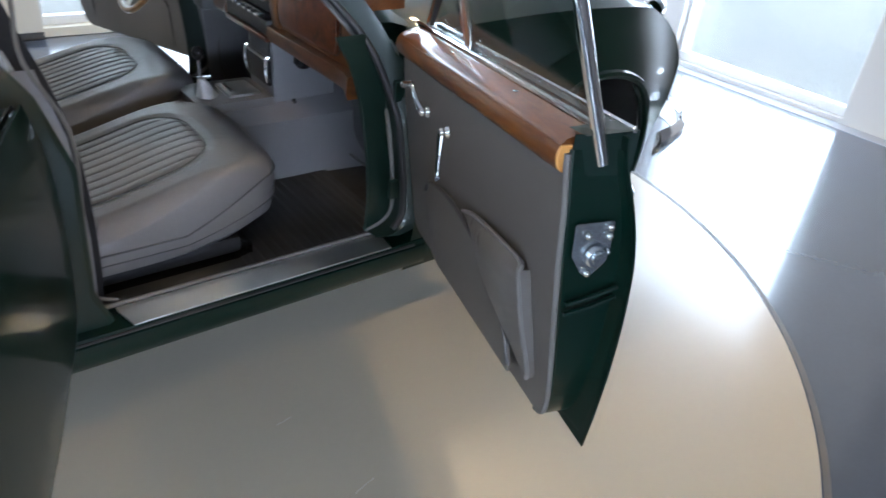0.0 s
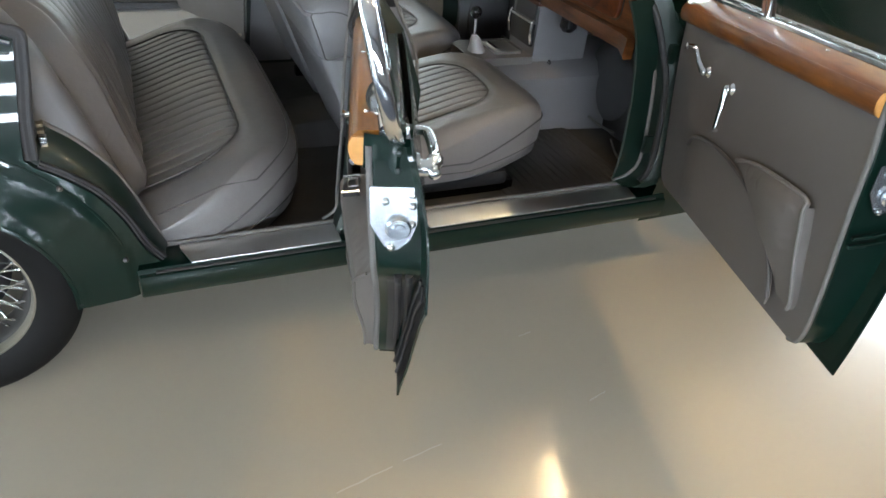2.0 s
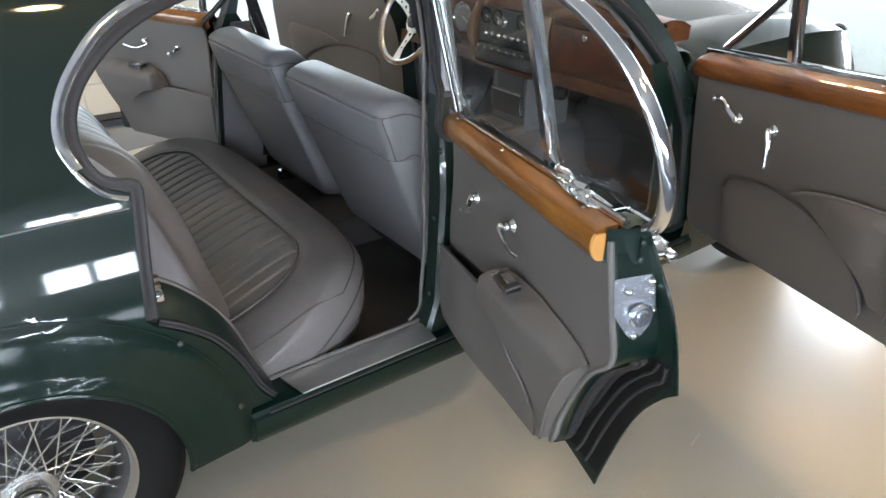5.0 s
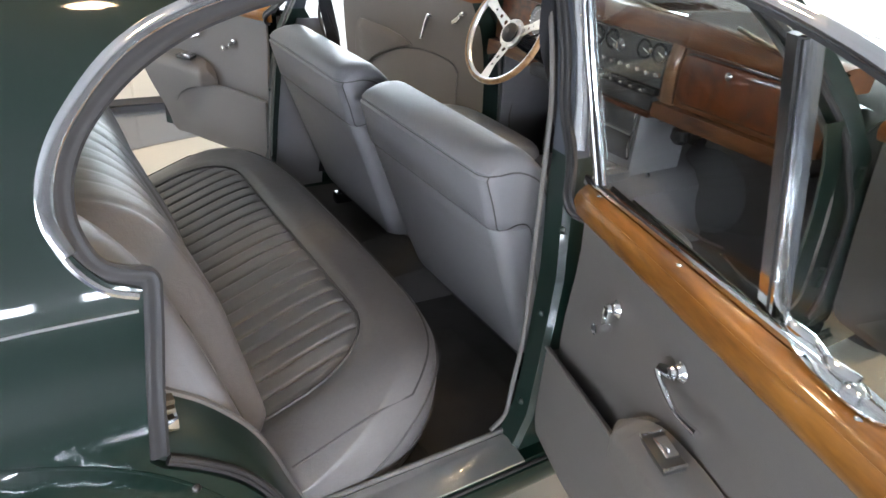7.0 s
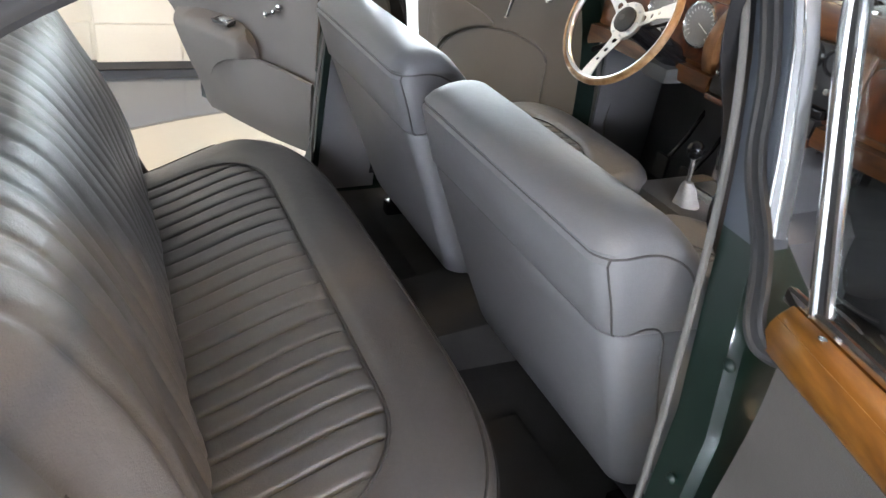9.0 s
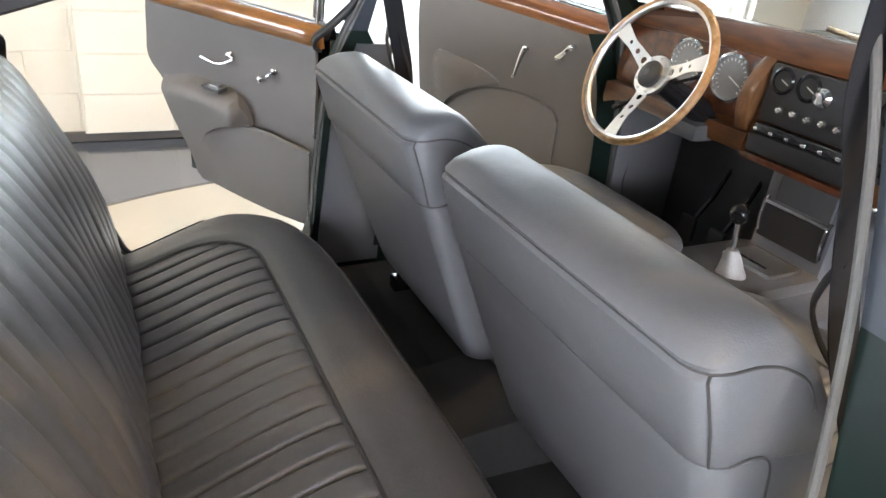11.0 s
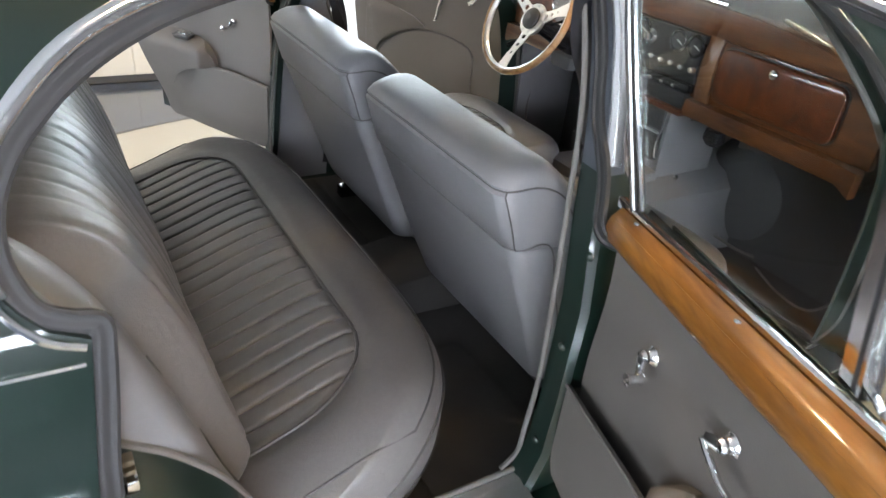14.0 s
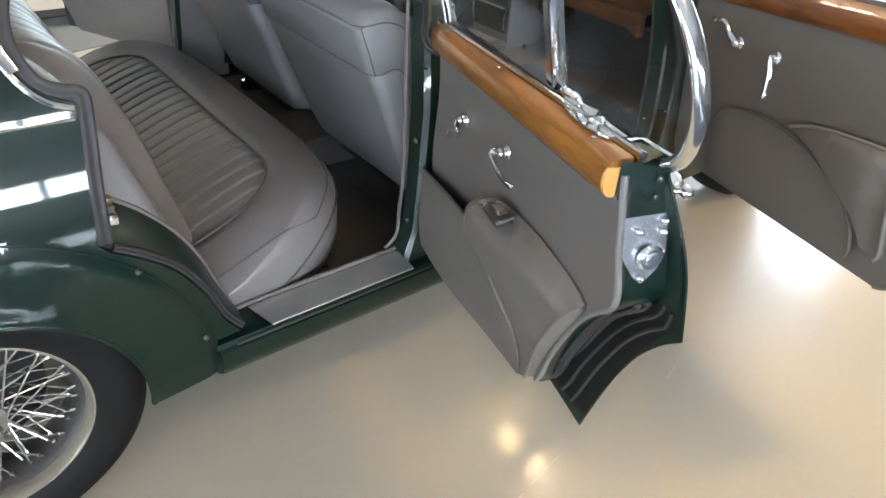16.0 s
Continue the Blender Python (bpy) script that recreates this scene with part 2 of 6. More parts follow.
def spline(pts, n=6, closed=False):
    """Catmull-Rom through the points."""
    p = [Vector(q) for q in pts]
    out, m = [], len(p)
    for i in range(m if closed else m - 1):
        a = p[(i - 1) % m] if closed or i else p[0]
        b, c = p[i], p[(i + 1) % m]
        d = p[(i + 2) % m] if closed or i + 2 < m else p[-1]
        for k in range(n):
            t = k / n
            out.append(0.5 * (2 * b + (c - a) * t + (2 * a - 5 * b + 4 * c - d) * t * t + (3 * b - a - 3 * c + d) * t ** 3))
    return out if closed else out + [p[-1]]


def spline2(pts, n):
    return [(p.x, p.y) for p in spline([(a, b, 0) for a, b in pts], n)]


def tube(pts, radius, seg=8, closed=False, bm=None, flat=1.0, up=None):
    """A round bar along the points; radius a number or one for each point; flat squeezes it along `up`."""
    p = [Vector(q) for q in pts]
    m, rings = len(p), []
    side = None
    for i in range(m):
        a = p[i - 1] if i or closed else p[i]
        b = p[(i + 1) % m] if i < m - 1 or closed else p[i]
        d = (b - a).normalized()
        if up is not None:
            side = d.cross(Vector(up)).normalized()
        elif side is None:
            side = d.orthogonal().normalized()
        else:
            side = (side - d * side.dot(d)).normalized()
        top = side.cross(d)
        r = radius[i] if isinstance(radius, (list, tuple)) else radius
        rings.append([p[i] + r * (math.cos(w) * side + flat * math.sin(w) * top) for w in (2 * math.pi * k / seg for k in range(seg))])
    if closed:
        rings.append(rings[0])
        bm2 = loft(rings, True, False)
        bmesh.ops.remove_doubles(bm2, verts=bm2.verts[:], dist=1e-6)
        return join(bm, bm2)
    return join(bm, loft(rings, True, True))


def sweep(profile, pts, up=(0, 0, 1), closed=False, bm=None):
    """A 2D profile (across, up) carried along the points."""
    p, m, rings = [Vector(q) for q in pts], len(pts), []
    for i in range(m):
        a = p[i - 1] if i or closed else p[i]
        b = p[(i + 1) % m] if i < m - 1 or closed else p[i]
        d = (b - a).normalized()
        side = d.cross(Vector(up)).normalized()
        top = side.cross(d)
        rings.append([p[i] + s * side + t * top for s, t in profile])
    if closed:
        rings.append(rings[0])
        bm2 = loft(rings, True, False)
        bmesh.ops.remove_doubles(bm2, verts=bm2.verts[:], dist=1e-6)
        return join(bm, bm2)
    return join(bm, loft(rings, True, True))


def revolve(profile, seg=24, m=None, bm=None, ring=False):
    """(radius, height) turned round z, then posed by m; ring: the profile is closed and leaves a hole."""
    rings = [[Vector((r * math.cos(2 * math.pi * k / seg), r * math.sin(2 * math.pi * k / seg), h)) for k in range(seg)] for r, h in profile]
    add = loft(rings + rings[:1], True, False) if ring else loft(rings, True, True)
    if ring:
        bmesh.ops.remove_doubles(add, verts=add.verts[:], dist=1e-6)
    if m is not None:
        move(add, m)
    return join(bm, add)


def sheet(outline, place, holes=(), step=0.05, thick=0.0, bm=None):
    """A panel with a 2D outline, cut fine enough to bend, put in space by place(a, b)."""
    add = bmesh.new()
    for loop in (outline, *holes):
        vs = [add.verts.new((q[0], q[1], 0)) for q in loop]
        for i in range(len(vs)):
            add.edges.new((vs[i - 1], vs[i]))
    bmesh.ops.triangle_fill(add, use_beauty=True, use_dissolve=False, edges=add.edges[:], normal=(0, 0, 1))
    for axis in (0, 1):
        lo, hi = min(q[axis] for q in outline), max(q[axis] for q in outline)
        k = lo + step
        no = (1, 0, 0) if axis == 0 else (0, 1, 0)
        while k < hi - 0.3 * step:
            co = (k, 0, 0) if axis == 0 else (0, k, 0)
            bmesh.ops.bisect_plane(add, geom=add.verts[:] + add.edges[:] + add.faces[:], dist=1e-5, plane_co=co, plane_no=no)
            k += step
    for v in add.verts:
        v.co = place(v.co.x, v.co.y)
    if thick:
        bmesh.ops.recalc_face_normals(add, faces=add.faces[:])
        bmesh.ops.solidify(add, geom=add.faces[:], thickness=thick)
    return join(bm, add)


def arc(cx, cy, r, a0, a1, n=12):
    return [(cx + r * math.cos(radians(a0 + (a1 - a0) * k / n)), cy + r * math.sin(radians(a0 + (a1 - a0) * k / n))) for k in range(n + 1)]


def soft(t):
    t = max(0.0, min(1.0, t))
    return t * t * (3 - 2 * t)


def interp(x, xs, ys):
    return float(np.interp(x, xs, ys))


def empty(name, at, label, category, group="", kind=""):
    ob = new(name)
    ob.location, ob.empty_display_size = at, 0.1
    return tagged(ob, label, category, group, kind)


def setting(name, bm, material, label="", category="", kind="structure"):
    return tagged(part(name, bm, material, None), label, category, "", kind)

# ---- the showroom ----
TABLE = (1.55, 0.04, 2.34)

setting("floor", box(-5.2, 5.9, -6.2, 3.2, -0.15, -0.004), FLOOR_GREY, "glossy blue-grey painted concrete showroom floor", "floor")
setting("ground", box(-60, 80, -60, 60, -0.3, -0.16), PLASTER, "pale ground outside the showroom", "ground")
setting("floor_strip", box(5.68, 5.80, -2.4, 3.05, -0.02, 0.0), mat("pale_grey_floor", (0.42, 0.44, 0.47), 0.22, vary=0.08, scale=2, rough_vary=0.06), "pale painted strip along the glazed wall", "floor")
setting("turntable", revolve([(TABLE[2] - 0.004, -0.05), (TABLE[2], -0.01), (TABLE[2] - 0.006, 0.0)], 160, pose(TABLE[0], TABLE[1], 0)), FLOOR_TABLE, "glossy cream painted car turntable set in the floor", "turntable")
setting("trim_ring", revolve([(TABLE[2] + 0.022, -0.03), (TABLE[2] + 0.022, -0.002), (TABLE[2] + 0.002, -0.002), (TABLE[2] + 0.002, -0.03)], 160, pose(TABLE[0], TABLE[1], 0), ring=True), DARK_TRIM, "dark gap ring round the turntable", "trim")


def wall_with(name, axis, at, thick, lo, hi, top, openings, material, label):
    """A wall with openings (from, to, sill, head) that go through it, as blocks butted end to end."""
    bm = bmesh.new()

    def slab(a, b, z0, z1):
        if b - a > 1e-4 and z1 - z0 > 1e-4:
            if axis == "y":
                box(a, b, at, at + thick, z0, z1, bm=bm)
            else:
                box(at, at + thick, a, b, z0, z1, bm=bm)
    k = lo
    for a, b, z0, z1 in openings:
        slab(k, a, 0, top)
        slab(a, b, 0, z0)
        slab(a, b, z1, top)
        k = b
    slab(k, hi, 0, top)
    return setting(name, bm, material, label, "wall")


wall_far = wall_with("wall_north", "y", 3.05, 0.25, -5.2, 5.8, 3.25, [(1.72, 5.2, 0.06, 2.6)], WALL, "cream painted concrete block wall with a large window")
wall_with("wall_east", "x", 5.80, 0.25, -1.4, 3.3, 3.25, [(-0.45, 0.95, 0.03, 2.1)], PLASTER, "white plastered wall with a glazed door opening")
# unseen wall end, made dark so that the front wing reflects less white
wall_with("wall_southeast", "x", 5.80, 0.25, -6.2, -1.4, 3.25, [], DULL_WALL, "unseen end of the showroom wall, darkened for the wing's reflections")
wall_with("wall_south", "y", -6.25, 0.25, -5.2, 5.8, 3.25, [(-4.02 + 1.1 * k, -3.22 + 1.1 * k, 1.25, 1.85) for k in range(5)], DULL_WALL, "grey painted wall with a row of windows")
wall_with("wall_west", "x", -5.25, 0.25, -6.0, 3.05, 3.25, [(-5.85, -1.0, 0.06, 2.85), (0.4, 2.8, 0.75, 2.6)], DULL_WALL, "grey painted end wall of the showroom with a glazed door front")
setting("ceiling", box(-5.2, 6.0, -6.2, 3.3, 3.25, 3.4), CEILING, "plain dull grey showroom ceiling", "ceiling")
setting("baseboard", box(-5.0, 1.72, 3.025, 3.05, 0.0, 0.05, 0.004), DARK_TRIM, "dark skirting along the block wall", "baseboard")
setting("trim_pier", box(0.43, 1.72, 3.0, 3.05, 0.05, 3.25, 0.004), WALL, "cream painted pier of the block wall", "trim")


def window(name, axis, at, a, b, z0, z1, n, label):
    thing = empty(name, (0, 0, 0), label, "window", kind="structure")
    rails = [(a, b, z0, z0 + 0.06), (a, b, z1 - 0.06, z1)]
    posts = [(a + (b - a) * k / n - 0.03, a + (b - a) * k / n + 0.03, z0 + 0.06, z1 - 0.06) for k in range(n + 1)]
    for k, (p, q, r, t) in enumerate(rails + posts):
        p, q = max(p, a), min(q, b)
        bm = box(p, q, at, at + 0.07, r, t, 0.005) if axis == "y" else box(at, at + 0.07, p, q, r, t, 0.005)
        part("frame_rail" if k < 2 else "frame_post", bm, WHITE_ALU, thing)
    for k in range(n):
        p, q = a + (b - a) * k / n + 0.03, a + (b - a) * (k + 1) / n - 0.03
        bm = box(p, q, at + 0.03, at + 0.036, z0 + 0.06, z1 - 0.06) if axis == "y" else box(at + 0.03, at + 0.036, p, q, z0 + 0.06, z1 - 0.06)
        part("pane", bm, GLASS, thing).visible_shadow = False
    return thing


window("window_1", "y", 3.12, 1.72, 5.2, 0.06, 2.6, 3, "large white-framed window full of bright daylight")
window("window_2", "x", 5.86, -0.45, 0.95, 0.03, 2.1, 1, "white-framed glazed showroom door opening full of bright daylight")
for k in range(5):
    window("window_%d" % (k + 3), "y", -6.15, -4.02 + 1.1 * k, -3.22 + 1.1 * k, 1.25, 1.85, 2, "white-framed two-pane window full of daylight")
# unseen window, added for the fill that reaches the far doors
window("window_9", "x", -5.16, 0.4, 2.8, 0.75, 2.6, 2, "unseen white-framed window, added to light the far doors")
window("window_8", "x", -5.16, -5.85, -1.0, 0.06, 2.85, 4, "large white-framed glazing full of bright daylight")
setting("backdrop_west", box(-14.2, -14.1, -13.9, 10.9, -0.15, 9), BACKDROP, "bright hazy distance outside the glazed end", "backdrop")
setting("backdrop_front", box(14.0, 14.05, -14, 14, -0.15, 9), BACKDROP, "bright hazy distance outside the glazed front", "backdrop")
setting("backdrop_far", box(-8, 13.9, 11.0, 11.05, -0.15, 9), BACKDROP, "bright hazy distance outside the window", "backdrop")
setting("backdrop_behind", box(-14, 13.9, -14.0, -13.95, -0.15, 9), BACKDROP, "bright hazy distance outside the strip window", "backdrop")


def block_pieces():
    """Painted concrete blocks, proud of the wall by a few millimetres, with recessed joints."""
    one = bmesh.new()
    box(-0.218, 0.218, -0.006, 0.0, -0.1035, 0.1035, 0.005, 1, one)
    finish(one, 30)
    me = bpy.data.meshes.new("block")
    one.to_mesh(me)
    one.free()
    me.materials.append(WALL)
    for row in range(8):
        for col in range(9):
            x = 0.20 - 0.44 * col - (0.22 if row % 2 else 0)
            if x + 0.218 > 0.43:
                continue
            ob = new("block", me)
            ob.parent, ob.location = wall_far, (x, 3.05, 0.155 + 0.21 * row)
    for row in range(8):
        for col in range(3):
            x = 0.655 + 0.44 * col - (0.0 if row % 2 else 0.0)
            if x + 0.218 > 1.72:
                continue
            ob = new("block", me)
            ob.parent, ob.location = wall_far, (x, 3.0, 0.155 + 0.21 * row)


def ceiling_lamp(x, y):
    thing = empty("ceiling_lamp", (x, y, 3.25), "round warm ceiling lamp with a glowing lens", "lamp", "ceiling lamps")
    part("housing", revolve([(0.10, 0.0), (0.10, -0.03), (0.085, -0.07), (0.075, -0.07), (0.075, -0.02)], 32, ring=True), WHITE_ALU, thing)
    part("lens", revolve([(0.074, -0.03), (0.074, -0.062), (0.05, -0.072), (0.01, -0.076)], 32), LAMP_GLOW, thing, "glowing warm lens")
    return thing


for lx, ly in ((3.22, 0.30), (3.26, 0.56), (3.22, -2.2), (0.6, 0.33), (0.6, -2.6)):
    ceiling_lamp(lx, ly)
for lx, ly, w in ((3.22, 0.30, 30), (3.26, 0.56, 14), (3.22, -2.2, 48), (0.6, 0.33, 22), (0.6, -2.6, 16)):
    lamp = bpy.data.lights.new("ceiling_lamp_light", "AREA")
    lamp.shape, lamp.size, lamp.energy, lamp.color = "DISK", 0.20, w, WARM
    new("ceiling_lamp_light", lamp).location = (lx, ly, 3.165)


def scuff(x, y, length, turn):
    bm = bmesh.new()
    rnd = random.Random(int(x * 1000))
    pts = [Vector((length * k / 8, 0.0008 * math.sin(k * 1.5), 0.0006)) for k in range(9)]
    loft([[p + Vector((0, -0.001 - 0.002 * rnd.random(), 0)), p + Vector((0, 0.001 + 0.002 * rnd.random(), 0))] for p in pts], False, False, bm)
    ob = tagged(part("trim_scuff", bm, SCRATCH), "thin pale scuff mark on the turntable paint", "scuff", "scuff marks", "structure")
    ob.matrix_world = pose(x, y, 0, 0, 0, turn)


for sx, sy, sl, st in ((0.53, -1.45, 0.10, 12), (0.66, -1.42, 0.13, 14), (0.83, -1.37, 0.16, 12), (1.02, -1.33, 0.12, 10), (1.55, -0.98, 0.05, 10), (1.62, -1.30, 0.07, 15)):
    scuff(sx, sy, sl, st)
setting("floor_socket", box(1.56, 1.63, -2.06, -1.99, -0.002, 0.002, 0.001), DARK_TRIM, "small dull steel floor socket lid in the turntable", "socket")

# ---- the car ----
car = empty("saloon_car", (0, 0, 0), "dark green classic saloon car with grey leather, all doors open", "car")
WZ = [0.18, 0.26, 0.34, 0.42, 0.50, 0.62, 0.75, 0.79, 0.86, 0.90, 0.93, 0.95, 1.00, 1.05, 1.12, 1.20, 1.30, 1.36, 1.42]
WY = [0.780, 0.822, 0.838, 0.845, 0.848, 0.850, 0.846, 0.841, 0.818, 0.809, 0.806, 0.802, 0.782, 0.758, 0.730, 0.702, 0.662, 0.620, 0.50]


def half_width(x, z):
    """The body's half width at a place along the car and a height."""
    w = sum(interp(z + d, WZ, WY) for d in (-0.036, -0.024, -0.012, 0, 0.012, 0.024, 0.036)) / 7
    if x < 0:
        w *= 1 - 0.12 * (x / 1.05) ** 2
    # rear wing stands proud inside its crease
    r = math.hypot(x, z - 0.33)
    w += 0.008 * (1 - soft((r - 0.432) / 0.034)) if x < 0.8 else 0
    # rolled lip of the wheel opening
    w += 0.004 * (1 - soft((r - 0.315) / 0.030)) if x < 0.8 else 0
    return w


def true_normals(ob, s, fn=None):
    """Smooth normals taken from the body's own form."""
    me, fn, h = ob.data, fn or half_width, 0.004
    out = []
    for v in me.vertices:
        x, z = v.co.x, v.co.z
        gx, gz = (fn(x + h, z) - fn(x - h, z)) / (2 * h), (fn(x, z + h) - fn(x, z - h)) / (2 * h)
        out.append(Vector((-gx, s, -gz)).normalized())
    me.normals_split_custom_set_from_vertices(out)


OPEN_REAR = [(0.515, 0.402), (0.480, 0.455), (0.448, 0.535), (0.400, 0.612), (0.345, 0.662), (0.292, 0.697), (0.276, 0.716), (0.284, 0.80), (0.298, 0.90), (0.306, 0.962),
             (0.268, 0.978), (0.236, 1.014), (0.222, 1.060), (0.232, 1.115), (0.270, 1.178), (0.345, 1.240), (0.450, 1.288), (0.600, 1.322), (0.780, 1.336), (0.930, 1.338)]


def sides(fn):
    for s in (-1, 1):
        fn(s)


def quarter(s):
    edge = [tuple(p[:2]) for p in spline([(x, z, 0) for x, z in OPEN_REAR[:6]], 4)] + OPEN_REAR[6:10] + [tuple(p[:2]) for p in spline([(x, z, 0) for x, z in OPEN_REAR[10:]], 3)]
    arch = arc(0, 0.325, 0.312, 190, -6, 22)
    outline = [(0.455, 0.302), (0.455, 0.36), (0.462, 0.40)] + edge + [(0.93, 1.375), (0.5, 1.382), (0.2, 1.368), (-0.1, 1.325), (-0.4, 1.22), (-0.5, 1.15), (-0.5, 0.30), (-0.36, 0.27)] + arch + [(0.335, 0.288)]
    bm = sheet(outline, lambda x, z: Vector((x, s * half_width(x, z), z)), step=0.016 if s < 0 else 0.05)
    true_normals(part("rear_quarter_panel", bm, PAINT, car), s)
    # wheel opening lip and the dark well behind it
    lip = [(x, s * (half_width(x, z) - 0.004), z) for x, z in arc(0, 0.325, 0.312, 190, -6, 30)]
    part("wheel_arch_lip", tube(lip, 0.007, 6), PAINT, car)
    rings = [[Vector((r * math.cos(a), s * y, 0.325 + r * math.sin(a))) for a in (radians(186 - 190 * k / 24) for k in range(25))] for r, y in ((0.312, 0.846), (0.375, 0.82), (0.375, 0.52))]
    part("wheel_well", loft(rings, False, False), BLACK, car)
    well = [Vector((0.375 * math.cos(a), s * 0.52, 0.325 + 0.375 * math.sin(a))) for a in (radians(186 - 190 * k / 24) for k in range(25))]
    bm = bmesh.new()
    bm.faces.new([bm.verts.new(p) for p in well])
    part("wheel_well_back", bm, BLACK, car)
    # jamb: return of the opening, rubber seal, pale draught seal
    ring = [(x, z) for x, z in edge]
    def jamb(pts, steps):
        return loft([[Vector((x + o * jx(x, z), s * (half_width(x, z) - d), z + o * jz(x, z))) for x, z in pts] for o, d in steps], False, False)
    part("door_jamb", jamb(ring, ((0.0, 0.0), (0.0, 0.018), (0.018, 0.022))), PAINT_DULL, car)
    part("jamb_return", jamb([q for q in ring if q[1] < 0.715], ((0.018, 0.022), (0.024, 0.085))), PAINT_DULL, car)
    part("jamb_trim", jamb([q for q in ring if q[1] > 0.70], ((0.018, 0.022), (0.014, 0.060), (0.0, 0.11))), LEATHER_LIGHT, car, "grey leather lining round the rear window")
    # ribbed flat rubber that runs round the whole opening
    band = [(-0.014, -0.008), (0.014, -0.008), (0.014, 0.001), (0.010, 0.003), (0.006, 0.001), (0.001, 0.001), (-0.003, 0.0035), (-0.008, 0.0035), (-0.012, 0.001), (-0.014, 0.001)]
    low = [(x, z) for x, z in ring if z < 0.705]
    part("door_seal", sweep([(0.55 * p, q) for p, q in band], [(x + 0.012 * jx(x, z), s * (half_width(x, z) - 0.008), z + 0.012 * jz(x, z)) for x, z in low], up=(0, s, 0.25)), RUBBER, car, "thin black rubber door seal")
    side = spline2([(0.290, 0.712), (0.296, 0.80), (0.308, 0.88), (0.316, 0.945), (0.318, 0.966), (0.312, 0.974), (0.290, 0.979), (0.262, 0.992), (0.245, 1.018), (0.236, 1.060), (0.246, 1.112), (0.282, 1.168), (0.352, 1.228), (0.452, 1.276), (0.600, 1.310), (0.780, 1.324), (0.930, 1.326)], 5)
    part("window_seal", sweep(band, [(x, s * (half_width(x, z) - 0.008), z) for x, z in side], up=(0, s, 0.25)), SEAL, car, "dark grey ribbed rubber window seal")
    # broad green flange over the wheel arch, with the draught seal along its inner edge
    outer_edge = spline([(0.286, 0.706, 0), (0.305, 0.693, 0), (0.350, 0.664, 0), (0.402, 0.614, 0), (0.430, 0.572, 0), (0.450, 0.535, 0), (0.482, 0.457, 0), (0.516, 0.405, 0)], 4)
    inner_edge = spline([(0.312, 0.764, 0), (0.330, 0.750, 0), (0.370, 0.717, 0), (0.418, 0.662, 0), (0.449, 0.615, 0), (0.475, 0.560, 0), (0.505, 0.478, 0), (0.540, 0.395, 0)], 4)
    rows = []
    for t, lift in ((0.0, 0.0), (0.12, 0.010), (0.35, 0.013), (0.7, 0.010), (0.94, 0.004), (1.0, -0.004)):
        rows.append([Vector((a.x + (b.x - a.x) * t + 0.5 * lift, s * (half_width(a.x, a.y) - 0.016 + (0.760 - half_width(a.x, a.y) + 0.016) * t), a.y + (b.y - a.y) * t + lift)) for a, b in zip(outer_edge, inner_edge)])
    part("arch_flange", loft(rows, False, False), PAINT_DULL, car, "glossy green flange over the wheel arch", sharp=60)
    part("draught_seal", tube([(p.x, s * 0.757, p.y + 0.002) for p in inner_edge], 0.007, 8), PIPING_PALE, car, "pale grey furry draught seal")
    # chrome frame of the rear side window opening
    top = [p for p in spline([(x - 0.012, z + 0.002 + (0.010 if z > 1.2 else 0), 0) for x, z in OPEN_REAR[11:]], 5)]
    pts = [(p.x, s * (half_width(p.x, p.y) + 0.002), p.y) for p in top]
    part("window_chrome_frame", sweep([(-0.004, -0.006), (0.018, -0.006), (0.017, 0.003), (0.012, 0.006), (0.002, 0.006), (-0.003, 0.003)], pts, up=(0, s, 0.35)), CHROME, car, "bright chrome window surround")
    thin = [p for p in spline([(x - 0.006, z - 0.006, 0) for x, z in OPEN_REAR[9:13]], 6)]
    part("window_chrome_bead", tube([(p.x, s * (half_width(p.x, p.y) + 0.002), p.y) for p in thin], 0.005, 6), CHROME, car)
    # striker and dome bolts on the jamb
    part("striker", box(0.308, 0.326, s * 0.790, s * 0.815, 0.728, 0.752, 0.004), CHROME, car)
    for z in (0.765, 0.781):
        part("striker_tooth", box(0.310, 0.324, s * 0.795, s * 0.812, z - 0.006, z + 0.003, 0.002), BRASS, car)
    for x, z in ((0.343, 0.655 - 0.012), (0.448, 0.427)):
        part("rubber_buffer", revolve([(0.007, 0), (0.007, 0.004), (0.004, 0.008), (0.001, 0.009)], 10, pose(x - 0.012, s * (half_width(x - 0.012, z) - 0.001), z, 90 if s < 0 else -90)), TRAY, car)


def jx(x, z):
    """Which way the opening lies from its edge, along the car."""
    if z < 0.70:
        return 0.8
    if z < 0.955:
        return 1.0
    return interp(x, [0.22, 0.30, 0.6, 0.95], [1.0, 0.75, 0.15, 0.0])


def jz(x, z):
    if z < 0.70:
        return 0.35
    if z < 0.955:
        return 0.0
    return -interp(x, [0.22, 0.30, 0.6, 0.95], [0.0, 0.6, 1.0, 1.0])


sides(quarter)


def bright_swage(s):
    pts = [(x, s * (half_width(x, z) + 0.001), z) for x, z in spline2([(-0.9, 0.86), (-0.4, 0.912), (-0.05, 0.934), (0.15, 0.940), (0.296, 0.938)], 8)]
    part("waist_strip", tube(pts, 0.006, 6, flat=0.5, up=(0, 0, 1)), CHROME, car, "thin chrome waist strip")


sides(bright_swage)


def wing_crease(s):
    pts = [(x, s * (half_width(x, z) - 0.0015), z) for x, z in arc(0, 0.33, 0.457, 150, 18, 44)]
    part("wing_crease", tube(pts, 0.0035, 6), PAINT, car)


sides(wing_crease)


